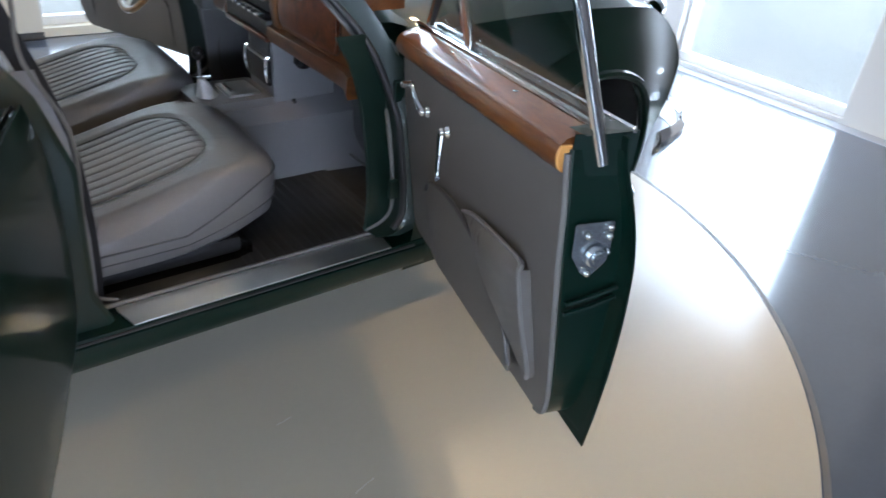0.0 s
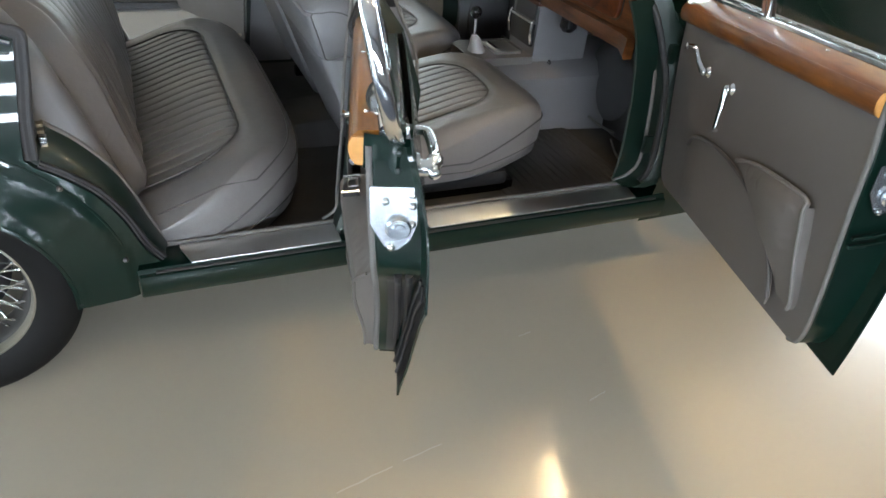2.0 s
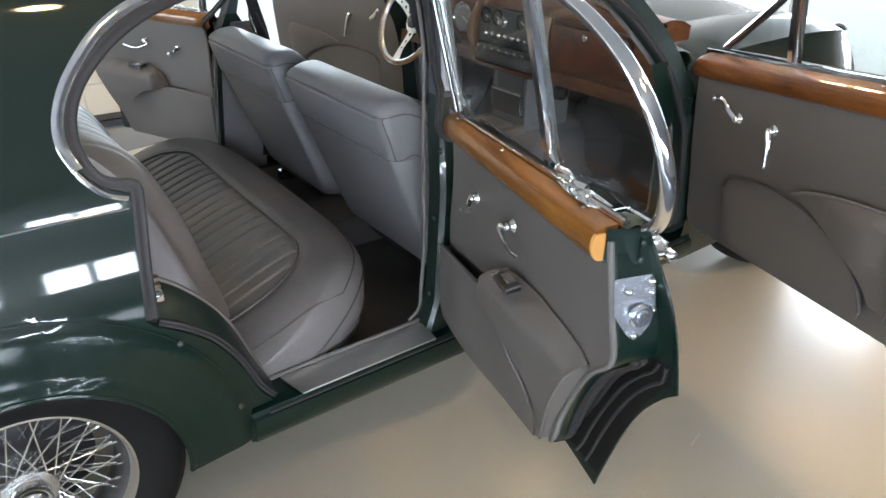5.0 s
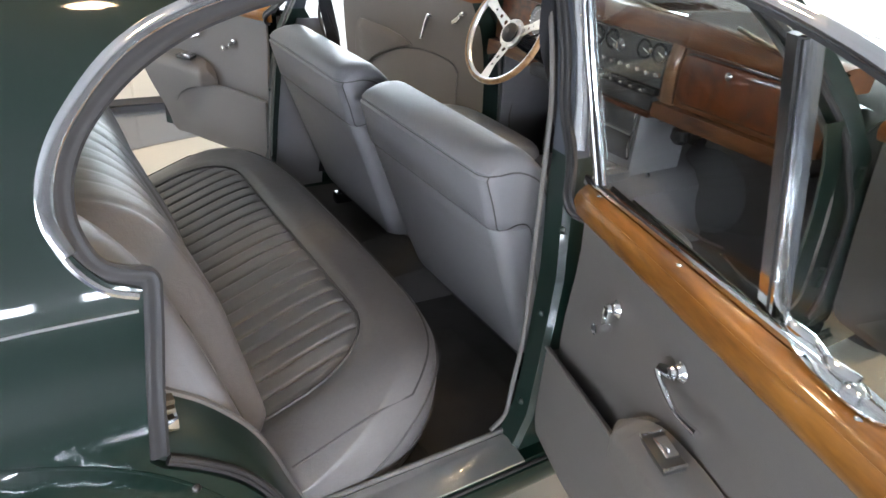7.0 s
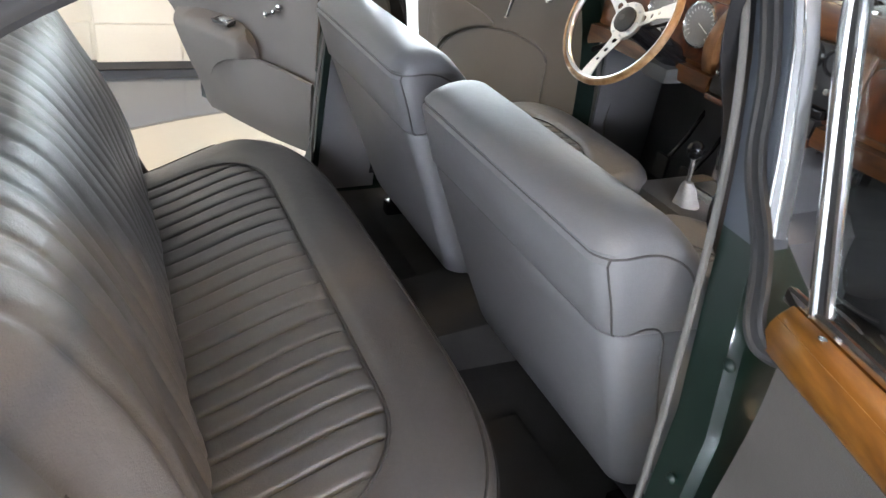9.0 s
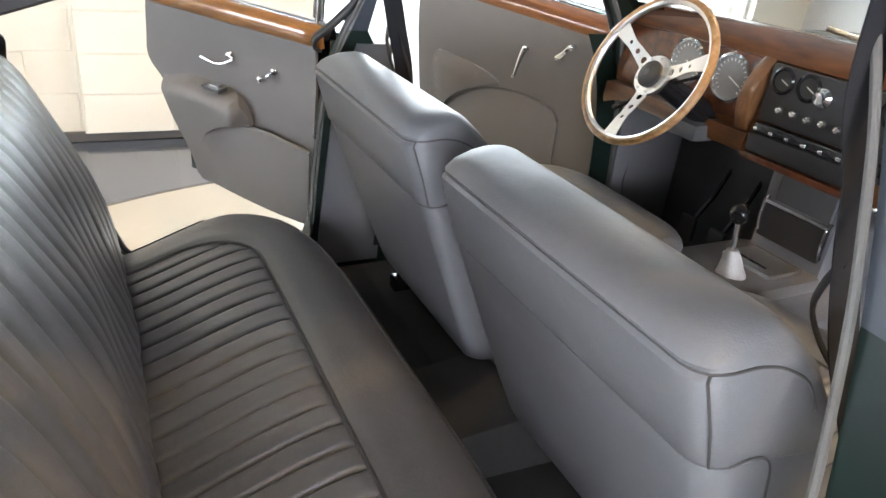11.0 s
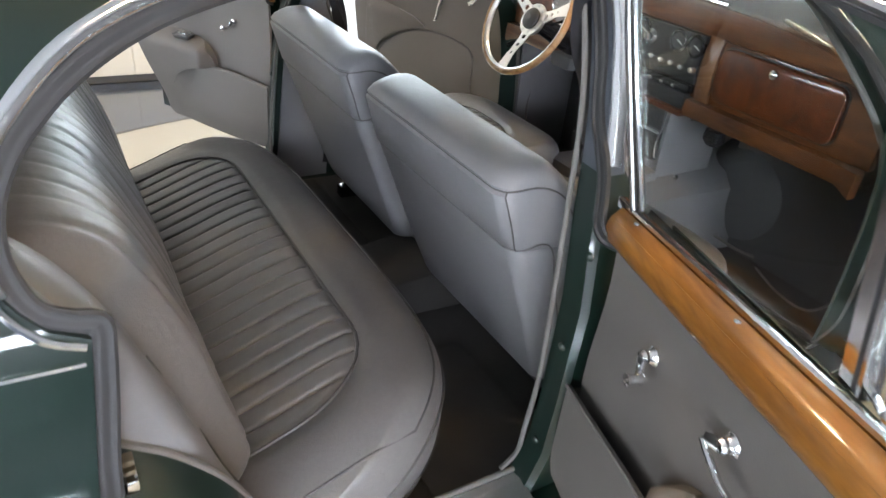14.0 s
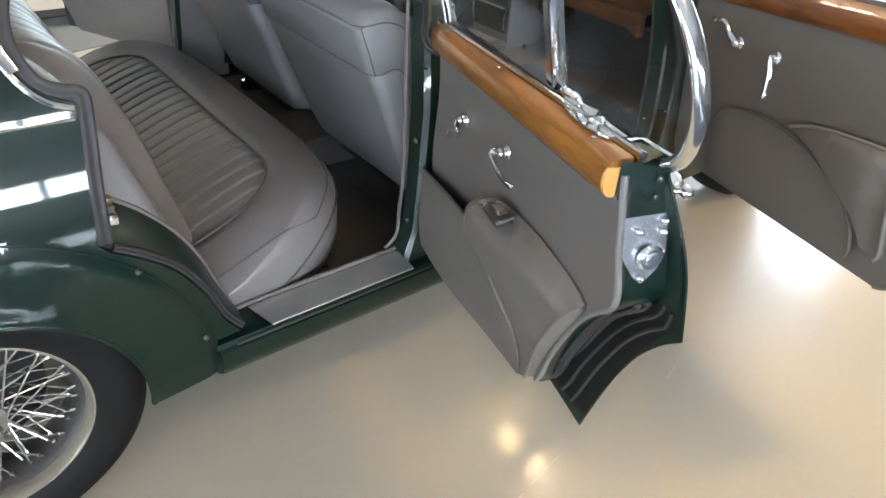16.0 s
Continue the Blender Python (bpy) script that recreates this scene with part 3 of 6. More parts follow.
def tail():
    """Boot and tail behind the doors, one rounded shell."""
    rings = []
    for x, top, k in ((-0.495, 1.10, 1.0), (-0.62, 1.04, 0.985), (-0.80, 0.985, 0.955), (-1.0, 0.935, 0.905), (-1.15, 0.86, 0.84), (-1.24, 0.76, 0.76), (-1.28, 0.62, 0.66), (-1.27, 0.48, 0.60)):
        ring = []
        for i in range(15):
            t = i / 14
            z = 0.30 + (top - 0.30) * t
            w = (half_width(-0.45, min(z, 0.98)) - 0.004) * k * (1 - 0.92 * soft((t - 0.72) / 0.28) ** 2)
            ring.append(Vector((x, w, z)))
        rings.append(ring + [Vector((p.x, -p.y, p.z)) for p in ring[::-1]])
    part("tail", loft(rings), PAINT, car)
    blade2 = [(0.030, -0.05), (0.045, -0.03), (0.050, 0.0), (0.045, 0.03), (0.030, 0.05), (0.018, 0.0)]
    bar = spline([(-0.95, 0.80, 0.50), (-1.15, 0.74, 0.50), (-1.30, 0.50, 0.50), (-1.36, 0, 0.50), (-1.30, -0.50, 0.50), (-1.15, -0.74, 0.50), (-0.95, -0.80, 0.50)], 5)
    part("rear_bumper", sweep(blade2, bar), CHROME, car, "chrome wrap-round rear bumper")


tail()


def sill(s):
    prof = [(0.762, 0.392), (0.780, 0.396), (0.846, 0.386), (0.850, 0.374), (0.859, 0.370), (0.863, 0.356), (0.860, 0.325), (0.852, 0.304), (0.828, 0.287), (0.72, 0.28), (0.72, 0.330), (0.762, 0.34)]
    rings = [[Vector((x, s * min(y, half_width(0.457, z) + o), z)) for y, z in prof] for x, o in ((0.457, 0.004), (0.461, 0.03), (0.9, 0.03), (1.3, 0.03), (1.7, 0.03), (2.12, 0.03))]
    part("sill", loft(rings), PAINT, car)
    for x0, x1 in ((0.566, 0.985), (1.235, 1.995)):
        prof2 = [(0.772, 0.400), (0.790, 0.4045), (0.796, 0.4045), (0.851, 0.3930), (0.852, 0.3895), (0.796, 0.400), (0.772, 0.396)]
        bm = loft([[Vector((x + (0.0 if y < 0.8 else 0.022 if e == 0 else 0.0), s * y, z)) for y, z in prof2] for e, x in enumerate((x0, (x0 + x1) / 2, x1))])
        part("tread_plate", bm, ALLOY, car, "worn brushed aluminium tread plate")
    part("sill_seal", tube([(x, s * 0.853, 0.377) for x in (0.50, 1.0, 1.5, 2.08)], 0.004, 6), SEAL, car, "grey rubber sill strip")
    part("draught_seal", tube([(x, s * 0.766, 0.404) for x in (0.53, 1.0, 1.06, 1.5, 1.99)], 0.006, 8), PIPING_PALE, car)


sides(sill)


def post_x(z):
    return sum(interp(z + d, [0.38, 0.6, 0.8, 0.96, 1.06, 1.12, 1.3], [1.0, 1.012, 1.025, 1.044, 1.082, 1.094, 1.110]) for d in (-0.03, 0, 0.03)) / 3


def b_post(s):
    """The post between the doors, leaning in above the waist."""
    zs = [0.38, 0.43, 0.48, 0.6, 0.8, 0.95, 1.02, 1.1, 1.2, 1.3, 1.36]
    rings = []
    for z in zs:
        flare = 0.10 * (1 - soft((z - 0.38) / 0.11))
        xr, xf = post_x(z) - flare * 0.25, post_x(z) + 0.185 - 0.148 * soft((z - 0.86) / 0.2) + flare * 0.4
        yo, yi = min(half_width(1.0, z) - 0.022, 0.822), half_width(1.0, z) - 0.085
        rings.append([Vector((xr + 0.004, s * yi, z)), Vector((xr, s * (yo - 0.01), z)), Vector((xr + 0.012, s * yo, z)), Vector((xf - 0.012, s * yo, z)), Vector((xf, s * (yo - 0.01), z)), Vector((xf - 0.004, s * yi, z))])
    cut = [k for k, z in enumerate(zs) if z == 1.02][0]
    part("b_post", loft(rings[:cut + 1]), PAINT_DULL, car)
    part("post_casing", loft(rings[cut:]), POST, car, "dark grey rubber-faced upper post")
    face_in = [(x, z) for x, z in ((1.012, 0.345), (1.20, 0.345), (1.215, 0.60), (1.215, 0.84), (1.185, 0.985), (1.092, 0.985), (1.050, 0.80), (1.035, 0.60))]
    part("post_trim", sheet(face_in, lambda x, z: Vector((x, s * (half_width(1.0, z) - 0.092), z)), step=0.1, thick=0.006), LEATHER_LIGHT, car, "grey leathercloth lining inside the post")
    zz = [0.44, 0.5, 0.65, 0.85, 1.0, 1.1, 1.2, 1.32]
    for side, ends in ((0, (0.955, 0.415)), (1, (1.245, 0.415))):
        pts = [(ends[0], s * 0.763, ends[1])] + [(post_x(z) - 0.008 + side * (0.20 - 0.105 * soft((z - 0.86) / 0.2)), s * (half_width(1.0, z) - 0.088), z) for z in zz]
        part("draught_seal", tube(spline(pts, 4), 0.005, 8), PIPING_PALE, car, "pale grey furry draught seal")
    lead = spline([(1.040, s * 0.838, 0.945), (1.018, s * 0.822, 0.958), (1.016, s * 0.806, 0.978), (1.032, s * 0.786, 1.0), (1.056, s * 0.752, 1.035)] + [(post_x(z) - 0.006, s * (half_width(1.0, z) - 0.052), z) for z in (1.10, 1.2, 1.34)], 5)
    part("post_seal", sweep([(-0.011, -0.006), (0.011, -0.006), (0.011, 0.002), (0.007, 0.004), (0.002, 0.002), (-0.003, 0.002), (-0.006, 0.005), (-0.010, 0.004), (-0.011, 0.0)], lead, up=(-1, 0, 0.2)), SEAL, car, "dark grey ribbed rubber seal on the post")
    for z in (0.50, 0.72, 0.90):
        part("post_bolt", revolve([(0.008, 0), (0.008, 0.003), (0.005, 0.006), (0.001, 0.007)], 10, pose(post_x(z) - 0.002, s * 0.79, z, 0, -90)), PAINT_DULL, car)
    for z in (0.56, 0.86):
        part("door_hinge", box(2.010, 2.040, s * 0.795, s * 0.812, z - 0.03, z + 0.03, 0.006), PAINT_DULL, car)
    part("chrome_post_strip", sweep([(0.013, -0.006), (0.013, 0.002), (0.009, 0.005), (-0.009, 0.005), (-0.013, 0.002), (-0.013, -0.006)], [(post_x(z) + 0.008, s * (half_width(1.0, z) - 0.018), z) for z in (1.035, 1.12, 1.22, 1.33)], up=(-0.78, s, 0.22)), CHROME, car)


sides(b_post)

A_LINE = [(1.960, 0.415), (2.020, 0.432), (2.052, 0.485), (2.045, 0.62), (2.020, 0.78), (1.985, 0.90), (1.925, 1.02), (1.80, 1.155), (1.66, 1.27), (1.52, 1.338)]


def a_post(s):
    line = spline2(A_LINE, 4)

    def wy(z):
        return min(half_width(1.5, z), 0.842)
    rings = []
    for x, z in line:
        y = wy(z)
        k = 0.075 if z < 0.95 else 0.055
        rings.append([Vector((x, s * (y - 0.085), z)), Vector((x + 0.004, s * (y - 0.03), z)), Vector((x + 0.03, s * (y - 0.012), z + 0.004)), Vector((x + k, s * (y - 0.006), z + 0.03 * soft((z - 0.9) / 0.2))), Vector((x + k, s * (y - 0.09), z + 0.03 * soft((z - 0.9) / 0.2)))])
    part("a_post", loft(rings), PAINT_DULL, car)
    part("draught_seal", tube([(x - 0.004, s * (wy(z) - 0.080), z + (0.004 if z < 0.45 else 0)) for x, z in line], 0.008, 8), PIPING_PALE, car, "pale grey furry draught seal")
    part("door_seal", tube([(x + 0.002, s * (wy(z) - 0.028), z) for x, z in line[4:]], 0.010, 8), RUBBER, car, "black rubber door seal")
    inner = spline2([(1.950, 0.42), (1.958, 0.50), (1.955, 0.60), (1.940, 0.75), (1.905, 0.90), (1.850, 1.01)], 4)
    part("post_return", loft([[Vector((x, s * 0.762, z)), Vector((x + 0.004, s * 0.768, z)), Vector((min(x + 0.09, 2.05), s * 0.764, z))] for x, z in inner], False, False), PAINT_DULL, car, "green inner face of the front post")
    # side of the scuttle and front wing
    arch = arc(2.845, 0.42, 0.392, -20, 202, 26)
    arch[-1] = (2.475, 0.28)
    outline = [(2.06, 0.27), (2.085, 0.50), (2.075, 0.70), (2.055, 0.86), (2.03, 0.97), (2.12, 1.0), (2.35, 1.012), (2.65, 1.02), (2.95, 1.012), (3.15, 0.985), (3.30, 0.93), (3.40, 0.85), (3.44, 0.74), (3.42, 0.62), (3.36, 0.52), (3.28, 0.44), (3.25, 0.30)] + arch[1:]

    def wing(x, z):
        y = half_width(1.5, min(z, 0.93)) - 0.03 * soft((z - 0.86) / 0.14)
        y -= 0.15 * soft((x - 2.85) / 0.62) ** 1.5
        return Vector((x, s * y, z))
    true_normals(part("front_wing", sheet(outline, wing, step=0.06), PAINT, car), s, lambda x, z: abs(wing(x, z).y))
    crown = [(2.03, 0.97), (2.12, 1.0), (2.35, 1.012), (2.65, 1.02), (2.95, 1.012), (3.15, 0.985), (3.30, 0.93), (3.40, 0.85)]
    rows = []
    for k in range(7):
        t = k / 6
        rows.append([wing(x, z) + Vector((0, -s * 0.30 * t, 0.045 * math.sin(math.pi * min(1, t * 1.1) * 0.75) - 0.10 * t * t * soft((x - 2.9) / 0.3))) for x, z in spline2(crown, 5)])
    part("wing_crown", loft(rows, False, False), PAINT, car)
    nose = [(3.40, 0.85), (3.44, 0.74), (3.42, 0.62), (3.36, 0.52), (3.27, 0.44)]
    rows = [[wing(x, z) + Vector((0.13 * math.sin(t * 1.57), -s * 0.36 * t, 0)) for x, z in spline2(nose, 5)] for t in (0, 0.15, 0.35, 0.6, 1.0)]
    part("wing_nose", loft(rows, False, False), PAINT, car)
    part("wheel_arch_lip", tube([wing(x, z) + Vector((0, -s * 0.006, 0)) for x, z in arch[1:-1]], 0.016, 8), PAINT, car)
    rings = [[Vector((2.845 + r * math.cos(a), s * (y - 0.05 * max(0.0, math.cos(a))), 0.42 + r * math.sin(a))) for a in (radians(-12 + 204 * k / 20) for k in range(21))] for r, y in ((0.394, 0.780), (0.41, 0.76), (0.41, 0.45))]
    part("wheel_well", loft(rings, False, False), BLACK, car)
    bm = bmesh.new()
    bm.faces.new([bm.verts.new((2.845 + 0.42 * math.cos(a), s * 0.43, 0.42 + 0.42 * math.sin(a))) for a in (radians(-12 + 204 * k / 20) for k in range(21))])
    part("wheel_well_back", bm, BLACK, car)
    part("side_lamp", revolve([(0.035, 0), (0.033, 0.02), (0.02, 0.035), (0.004, 0.04)], 16, pose(3.28, s * 0.64, 0.955, 0, 60)), CHROME, car)
    part("headlamp_rim", revolve([(0.09, -0.03), (0.095, 0.0), (0.088, 0.012), (0.08, 0.004)], 28, pose(3.55, s * 0.52, 0.70, 0, 90), ring=True), CHROME, car)
    part("headlamp_glass", revolve([(0.08, 0.0), (0.06, 0.02), (0.03, 0.03), (0.003, 0.033)], 28, pose(3.55, s * 0.52, 0.70, 0, 90)), GLASS, car)


sides(a_post)

# bumper: a curved blade with wrapped ends and an over-rider each side
blade = [(0.030, -0.055), (0.045, -0.03), (0.050, 0.0), (0.045, 0.03), (0.030, 0.055), (0.018, 0.04), (0.022, 0.0), (0.018, -0.04)]
path = spline([(3.20, -0.82, 0.50), (3.30, -0.80, 0.50), (3.46, -0.73, 0.50), (3.58, -0.50, 0.50), (3.62, 0, 0.50), (3.58, 0.50, 0.50), (3.46, 0.73, 0.50), (3.30, 0.80, 0.50), (3.20, 0.82, 0.50)], 5)
part("front_bumper", sweep(blade, path), CHROME, car, "chrome wrap-round front bumper")
for s in (-1, 1):
    part("overrider", tube([(3.63, s * 0.40, z) for z in (0.40, 0.46, 0.52, 0.58, 0.62)], [0.02, 0.035, 0.038, 0.032, 0.012], 12), CHROME, car)

# bonnet, scuttle and grille
rows = []
for x, zc, w in ((2.22, 1.050, 0.60), (2.45, 1.075, 0.56), (2.75, 1.078, 0.52), (3.0, 1.065, 0.47), (3.25, 1.020, 0.42), (3.44, 0.92, 0.36), (3.52, 0.80, 0.30), (3.55, 0.6, 0.26)):
    rows.append([Vector((x - 0.05 * abs(t) ** 3, w * t, zc - 0.075 * abs(t) ** 2.2)) for t in (k / 10 - 1 for k in range(21))])
part("bonnet", loft(rows, False, False), PAINT, car)
rows = [[Vector((x - 0.16 * abs(t) ** 2, 0.76 * t, z - 0.03 * t * t)) for t in (k / 10 - 1 for k in range(21))] for x, z in ((2.12, 1.065), (2.18, 1.062), (2.24, 1.045))]
part("scuttle", loft(rows, False, False), PAINT, car)
part("grille", box(3.53, 3.57, -0.2, 0.2, 0.55, 0.86, 0.02), CHROME, car)

# windscreen: curved pane in a chrome and rubber surround


def screen(u, v):
    """u across from -1 to 1, v from the scuttle to the roof."""
    return Vector((2.14 - 0.17 * u * u - 0.50 * v + 0.03 * math.sin(math.pi * v), (0.735 - 0.115 * v) * u, 1.055 + 0.315 * v - 0.02 * u * u))


rows = [[screen(k / 8 - 1, j / 6) for k in range(17)] for j in range(7)]
bm = loft(rows, False, False)
part("windscreen", bm, SCREEN, car, "curved windscreen, tinted to dim the view ahead")
loop = [screen(k / 12 - 1, 0) for k in range(25)] + [screen(1, j / 6) for j in range(1, 7)] + [screen(1 - k / 12, 1) for k in range(1, 25)] + [screen(-1, 1 - j / 6) for j in range(1, 6)]
part("windscreen_seal", tube(loop, 0.014, 8, True), RUBBER, car)
part("windscreen_chrome", tube([p + Vector((0.012, 0, 0.008)) for p in loop], 0.007, 6, True), CHROME, car, "chrome windscreen bead")
for y0 in (-0.30, 0.18):
    base = Vector((2.175, y0, 1.085))
    part("wiper_spindle", revolve([(0.014, 0), (0.014, 0.025), (0.008, 0.035), (0.002, 0.036)], 12, Matrix.Translation(base - Vector((0, 0, 0.02)))), CHROME, car)
    tip = screen((y0 - 0.28) / 0.70, 0.16) + Vector((0.022, 0, 0.018))
    part("wiper_arm", tube(spline([base, base + Vector((0.0, -0.09, 0.016)), tip], 5), 0.006, 8), CHROME, car)
    b0, b1 = screen((y0 - 0.42) / 0.70, 0.05) + Vector((0.016, 0, 0.01)), screen((y0 - 0.05) / 0.70, 0.26) + Vector((0.016, 0, 0.01))
    part("wiper_blade", tube([b0, (b0 + b1) / 2 + Vector((0.004, 0, 0.004)), b1], 0.0065, 8), ALLOY, car, "bright metal wiper blade")

# roof with cant rails and headlining
for name, drop, material in (("roof", 0.0, PAINT), ("headlining", 0.030, HEADLINING)):
    rows = []
    for x, zc, w in ((1.50, 1.385, 0.60), (1.30, 1.425, 0.615), (1.0, 1.445, 0.622), (0.6, 1.44, 0.622), (0.25, 1.415, 0.605), (-0.05, 1.37, 0.58), (-0.35, 1.28, 0.56)):
        rows.append([Vector((x, (w - drop * 0.3) * t, zc - drop - 0.075 * abs(t) ** 3.2)) for t in (k / 12 - 1 for k in range(25))])
    part(name, loft(rows, False, False), material, car)


def cant_rail(s):
    pts = spline([(0.42, s * 0.640, 1.325), (0.5, s * 0.640, 1.340), (0.75, s * 0.636, 1.356), (1.05, s * 0.636, 1.358), (1.35, s * 0.628, 1.352), (1.55, s * 0.615, 1.325)], 5)
    part("cant_rail", sweep([(-0.035, -0.03), (0.035, -0.03), (0.035, 0.02), (0.01, 0.03), (-0.035, 0.03)], pts), HEADLINING, car, "grey cloth-covered cant rail")
    part("gutter", tube([p + Vector((0, s * 0.012, 0.026)) for p in pts], 0.008, 6), CHROME, car)
    # inside of the rear quarter: grey side trim behind the seat and up the pillar
    outline = [(-0.30, 0.76), (0.0, 0.775), (0.16, 0.745), (0.27, 0.680), (0.300, 0.705), (0.318, 0.93), (0.275, 0.965), (0.245, 1.03), (0.245, 1.10), (0.29, 1.19), (0.36, 1.245), (0.30, 1.33), (-0.10, 1.30), (-0.30, 1.0)]
    part("quarter_trim", sheet(outline, lambda x, z: Vector((x, s * (half_width(max(x, 0.5), z) - 0.095), z)), step=0.06, thick=0.012), LEATHER, car, "grey leather quarter trim")


sides(cant_rail)
# rear bulkhead, parcel shelf and back window
part("rear_bulkhead", box(-0.06, -0.03, -0.50, 0.50, 0.34, 0.98, 0.005), LEATHER, car)
part("parcel_shelf", box(-0.45, 0.18, -0.62, 0.62, 0.965, 0.985, 0.006), LEATHER, car)
rows = [[Vector((-0.34 - 0.16 * j / 4 - 0.05 * (1 - u * u) , 0.54 * u, 1.27 - 0.29 * j / 4)) for u in (k / 6 - 1 for k in range(13))] for j in range(5)]
part("rear_window", loft(rows, False, False), GLASS, car, "curved rear window").visible_shadow = False

# ---- inside the car ----


def in_panel(x, y, x0, x1, y0, y1, r):
    """How far inside a rounded rectangle a place lies (negative: outside)."""
    cx, cy, hx, hy = (x0 + x1) / 2, (y0 + y1) / 2, (x1 - x0) / 2 - r, (y1 - y0) / 2 - r
    dx, dy = abs(x - cx) - hx, abs(y - cy) - hy
    return r - (math.hypot(max(dx, 0), max(dy, 0)) + min(max(dx, dy), 0))


def cushion(name, parent, x0, x1, y0, y1, rear_z, crest_z, low_z, pleats, px0, px1, margin, corner=5.0, label="", nrow=220, under=0.06, r=0.11, line=0.0035):
    """A stuffed seat cushion with a pleated middle, a rolled front and piped edges. x0 to x1 from back to front."""
    yc, hw = (y0 + y1) / 2, (y1 - y0) / 2
    py0, py1 = y0 + margin[0], y1 - margin[1]
    pitch = (py1 - py0) / pleats

    def front(y):
        t = min(1.0, abs(y - yc) / hw)
        return x0 + (x1 - x0) * (0.22 + 0.78 * (1 - t ** corner) ** 0.40)

    def top(x, y):
        t = (x - x0) / (x1 - x0)
        z = rear_z + (crest_z - rear_z) * soft(t / 0.75)
        z -= 0.050 * max(0.0, abs(y - yc) / hw - 0.80) / 0.20 * max(0.0, abs(y - yc) / hw - 0.80) / 0.20
        d = in_panel(x, y, px0, px1, py0, py1, r)
        if d > -0.03:
            z -= 0.006 * soft((d + 0.03) / 0.03)
        if d > 0:
            ph = ((y - py0) / pitch) % 1.0
            z -= 0.0120 * (abs(2 * ph - 1) ** 9) * soft(d / 0.012) - 0.006 * soft(d / 0.02)
        return z

    def section(y):
        f = front(y)
        roll = min(0.085, (f - x0) * 0.4)
        pts = []
        for k in range(46):
            x = x0 + (f - roll - x0) * k / 45
            pts.append(Vector((x, y, top(x, y))))
        zr = pts[-1].z
        zp = zr - roll * 0.72
        for a in (15, 30, 45, 60, 75, 90):
            w = radians(a)
            pts.append(Vector((f - roll + roll * math.sin(w), y, zp + roll * 0.72 * math.cos(w))))
        hh = zp - low_z
        for q, o in ((0.25, 0.004), (0.5, 0.0), (0.52, -0.004), (0.75, -0.012), (1.0, -under)):
            pts.append(Vector((f + o, y, zp - hh * q)))
        pts.append(Vector((x0, y, low_z)))
        return pts, Vector((f + 0.001, y, zp)), Vector((f + 0.001, y, zp - hh * 0.5))
    ys = [yc + hw * math.sin(math.pi / 2 * (2 * k / nrow - 1)) * 0.35 + hw * (2 * k / nrow - 1) * 0.65 for k in range(nrow + 1)]
    # close rows at each stitched valley
    valleys = [py0 + pitch * k for k in range(pleats + 1)]
    ys = [y for y in ys if min(abs(y - v) for v in valleys) > 0.009]
    ys = sorted(ys + [v + o for v in valleys for o in (-0.008, -0.0045, -0.002, 0.0, 0.002, 0.0045, 0.008)])
    got = [section(y) for y in ys]
    ob = part(name, loft([g[0] for g in got]), LEATHER, parent, label, sharp=60)
    front_line = [g[1] + Vector((0.0015, 0, 0)) for g in got]
    a, b = front_line[0], front_line[-1]
    part("piping", tube([Vector((x0 + 0.03, y0 - 0.001, a.z))] + front_line + [Vector((x0 + 0.03, y1 + 0.001, b.z))], 0.0032, 6), PIPING, ob)
    mid = [g[2] + Vector((0.001, 0, 0)) for g in got]
    part("piping", tube([Vector((x0 + 0.03, y0 - 0.001, mid[0].z))] + mid + [Vector((x0 + 0.03, y1 + 0.001, mid[-1].z))], 0.0022, 6), PIPING, ob)
    # seam over the rolled shoulder, run out along both ends
    lo, hi = y0 + 0.046, y1 - 0.046
    xs = [x0 + 0.125 + 0.035 * k for k in range(6)]
    crest = [g[0][48] for g, y in zip(got, ys) if lo + 0.012 < y < hi - 0.012]
    xs = [x for x in xs if x < crest[0].x - 0.03]
    seam = [Vector((x, lo, top(x, lo))) for x in xs] + crest + [Vector((x, hi, top(x, hi))) for x in reversed(xs)]
    if pleats > 15:
        part("piping", tube([p + Vector((0.0008, 0, 0.0008)) for p in seam], 0.0026, 6), PIPING, ob)
    # piping round the pleated panel
    loop = []
    for cx, cy, a0 in ((px1 - r, py1 - r, 90), (px1 - r, py0 + r, 0)):
        loop += [(cx + r * math.cos(radians(a0 - 90 * k / 8)), cy + r * math.sin(radians(a0 - 90 * k / 8))) for k in range(9)]
    xb = max(px0, x0 + 0.02)
    loop = [(xb + (px1 - r - xb) * k / 6, py1) for k in range(6)] + loop + [(px1 - r - (px1 - r - xb) * k / 6, py0) for k in range(1, 7)]
    part("piping", tube([Vector((x, y, top(x, y) + 0.005)) for x, y in loop], line, 6), PIPING, ob)
    # stitched valleys between the pleats; the dark lines also paint in the valley shade
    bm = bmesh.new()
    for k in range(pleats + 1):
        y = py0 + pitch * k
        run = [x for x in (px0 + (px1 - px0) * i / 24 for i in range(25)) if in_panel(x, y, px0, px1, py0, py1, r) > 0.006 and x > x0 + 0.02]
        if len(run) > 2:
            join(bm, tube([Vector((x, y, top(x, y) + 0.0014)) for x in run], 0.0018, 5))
    part("pleat_stitch_shade", bm, STITCH_SHADE, ob, "stitched pleat lines, darkened for the shade in the valleys")
    return ob


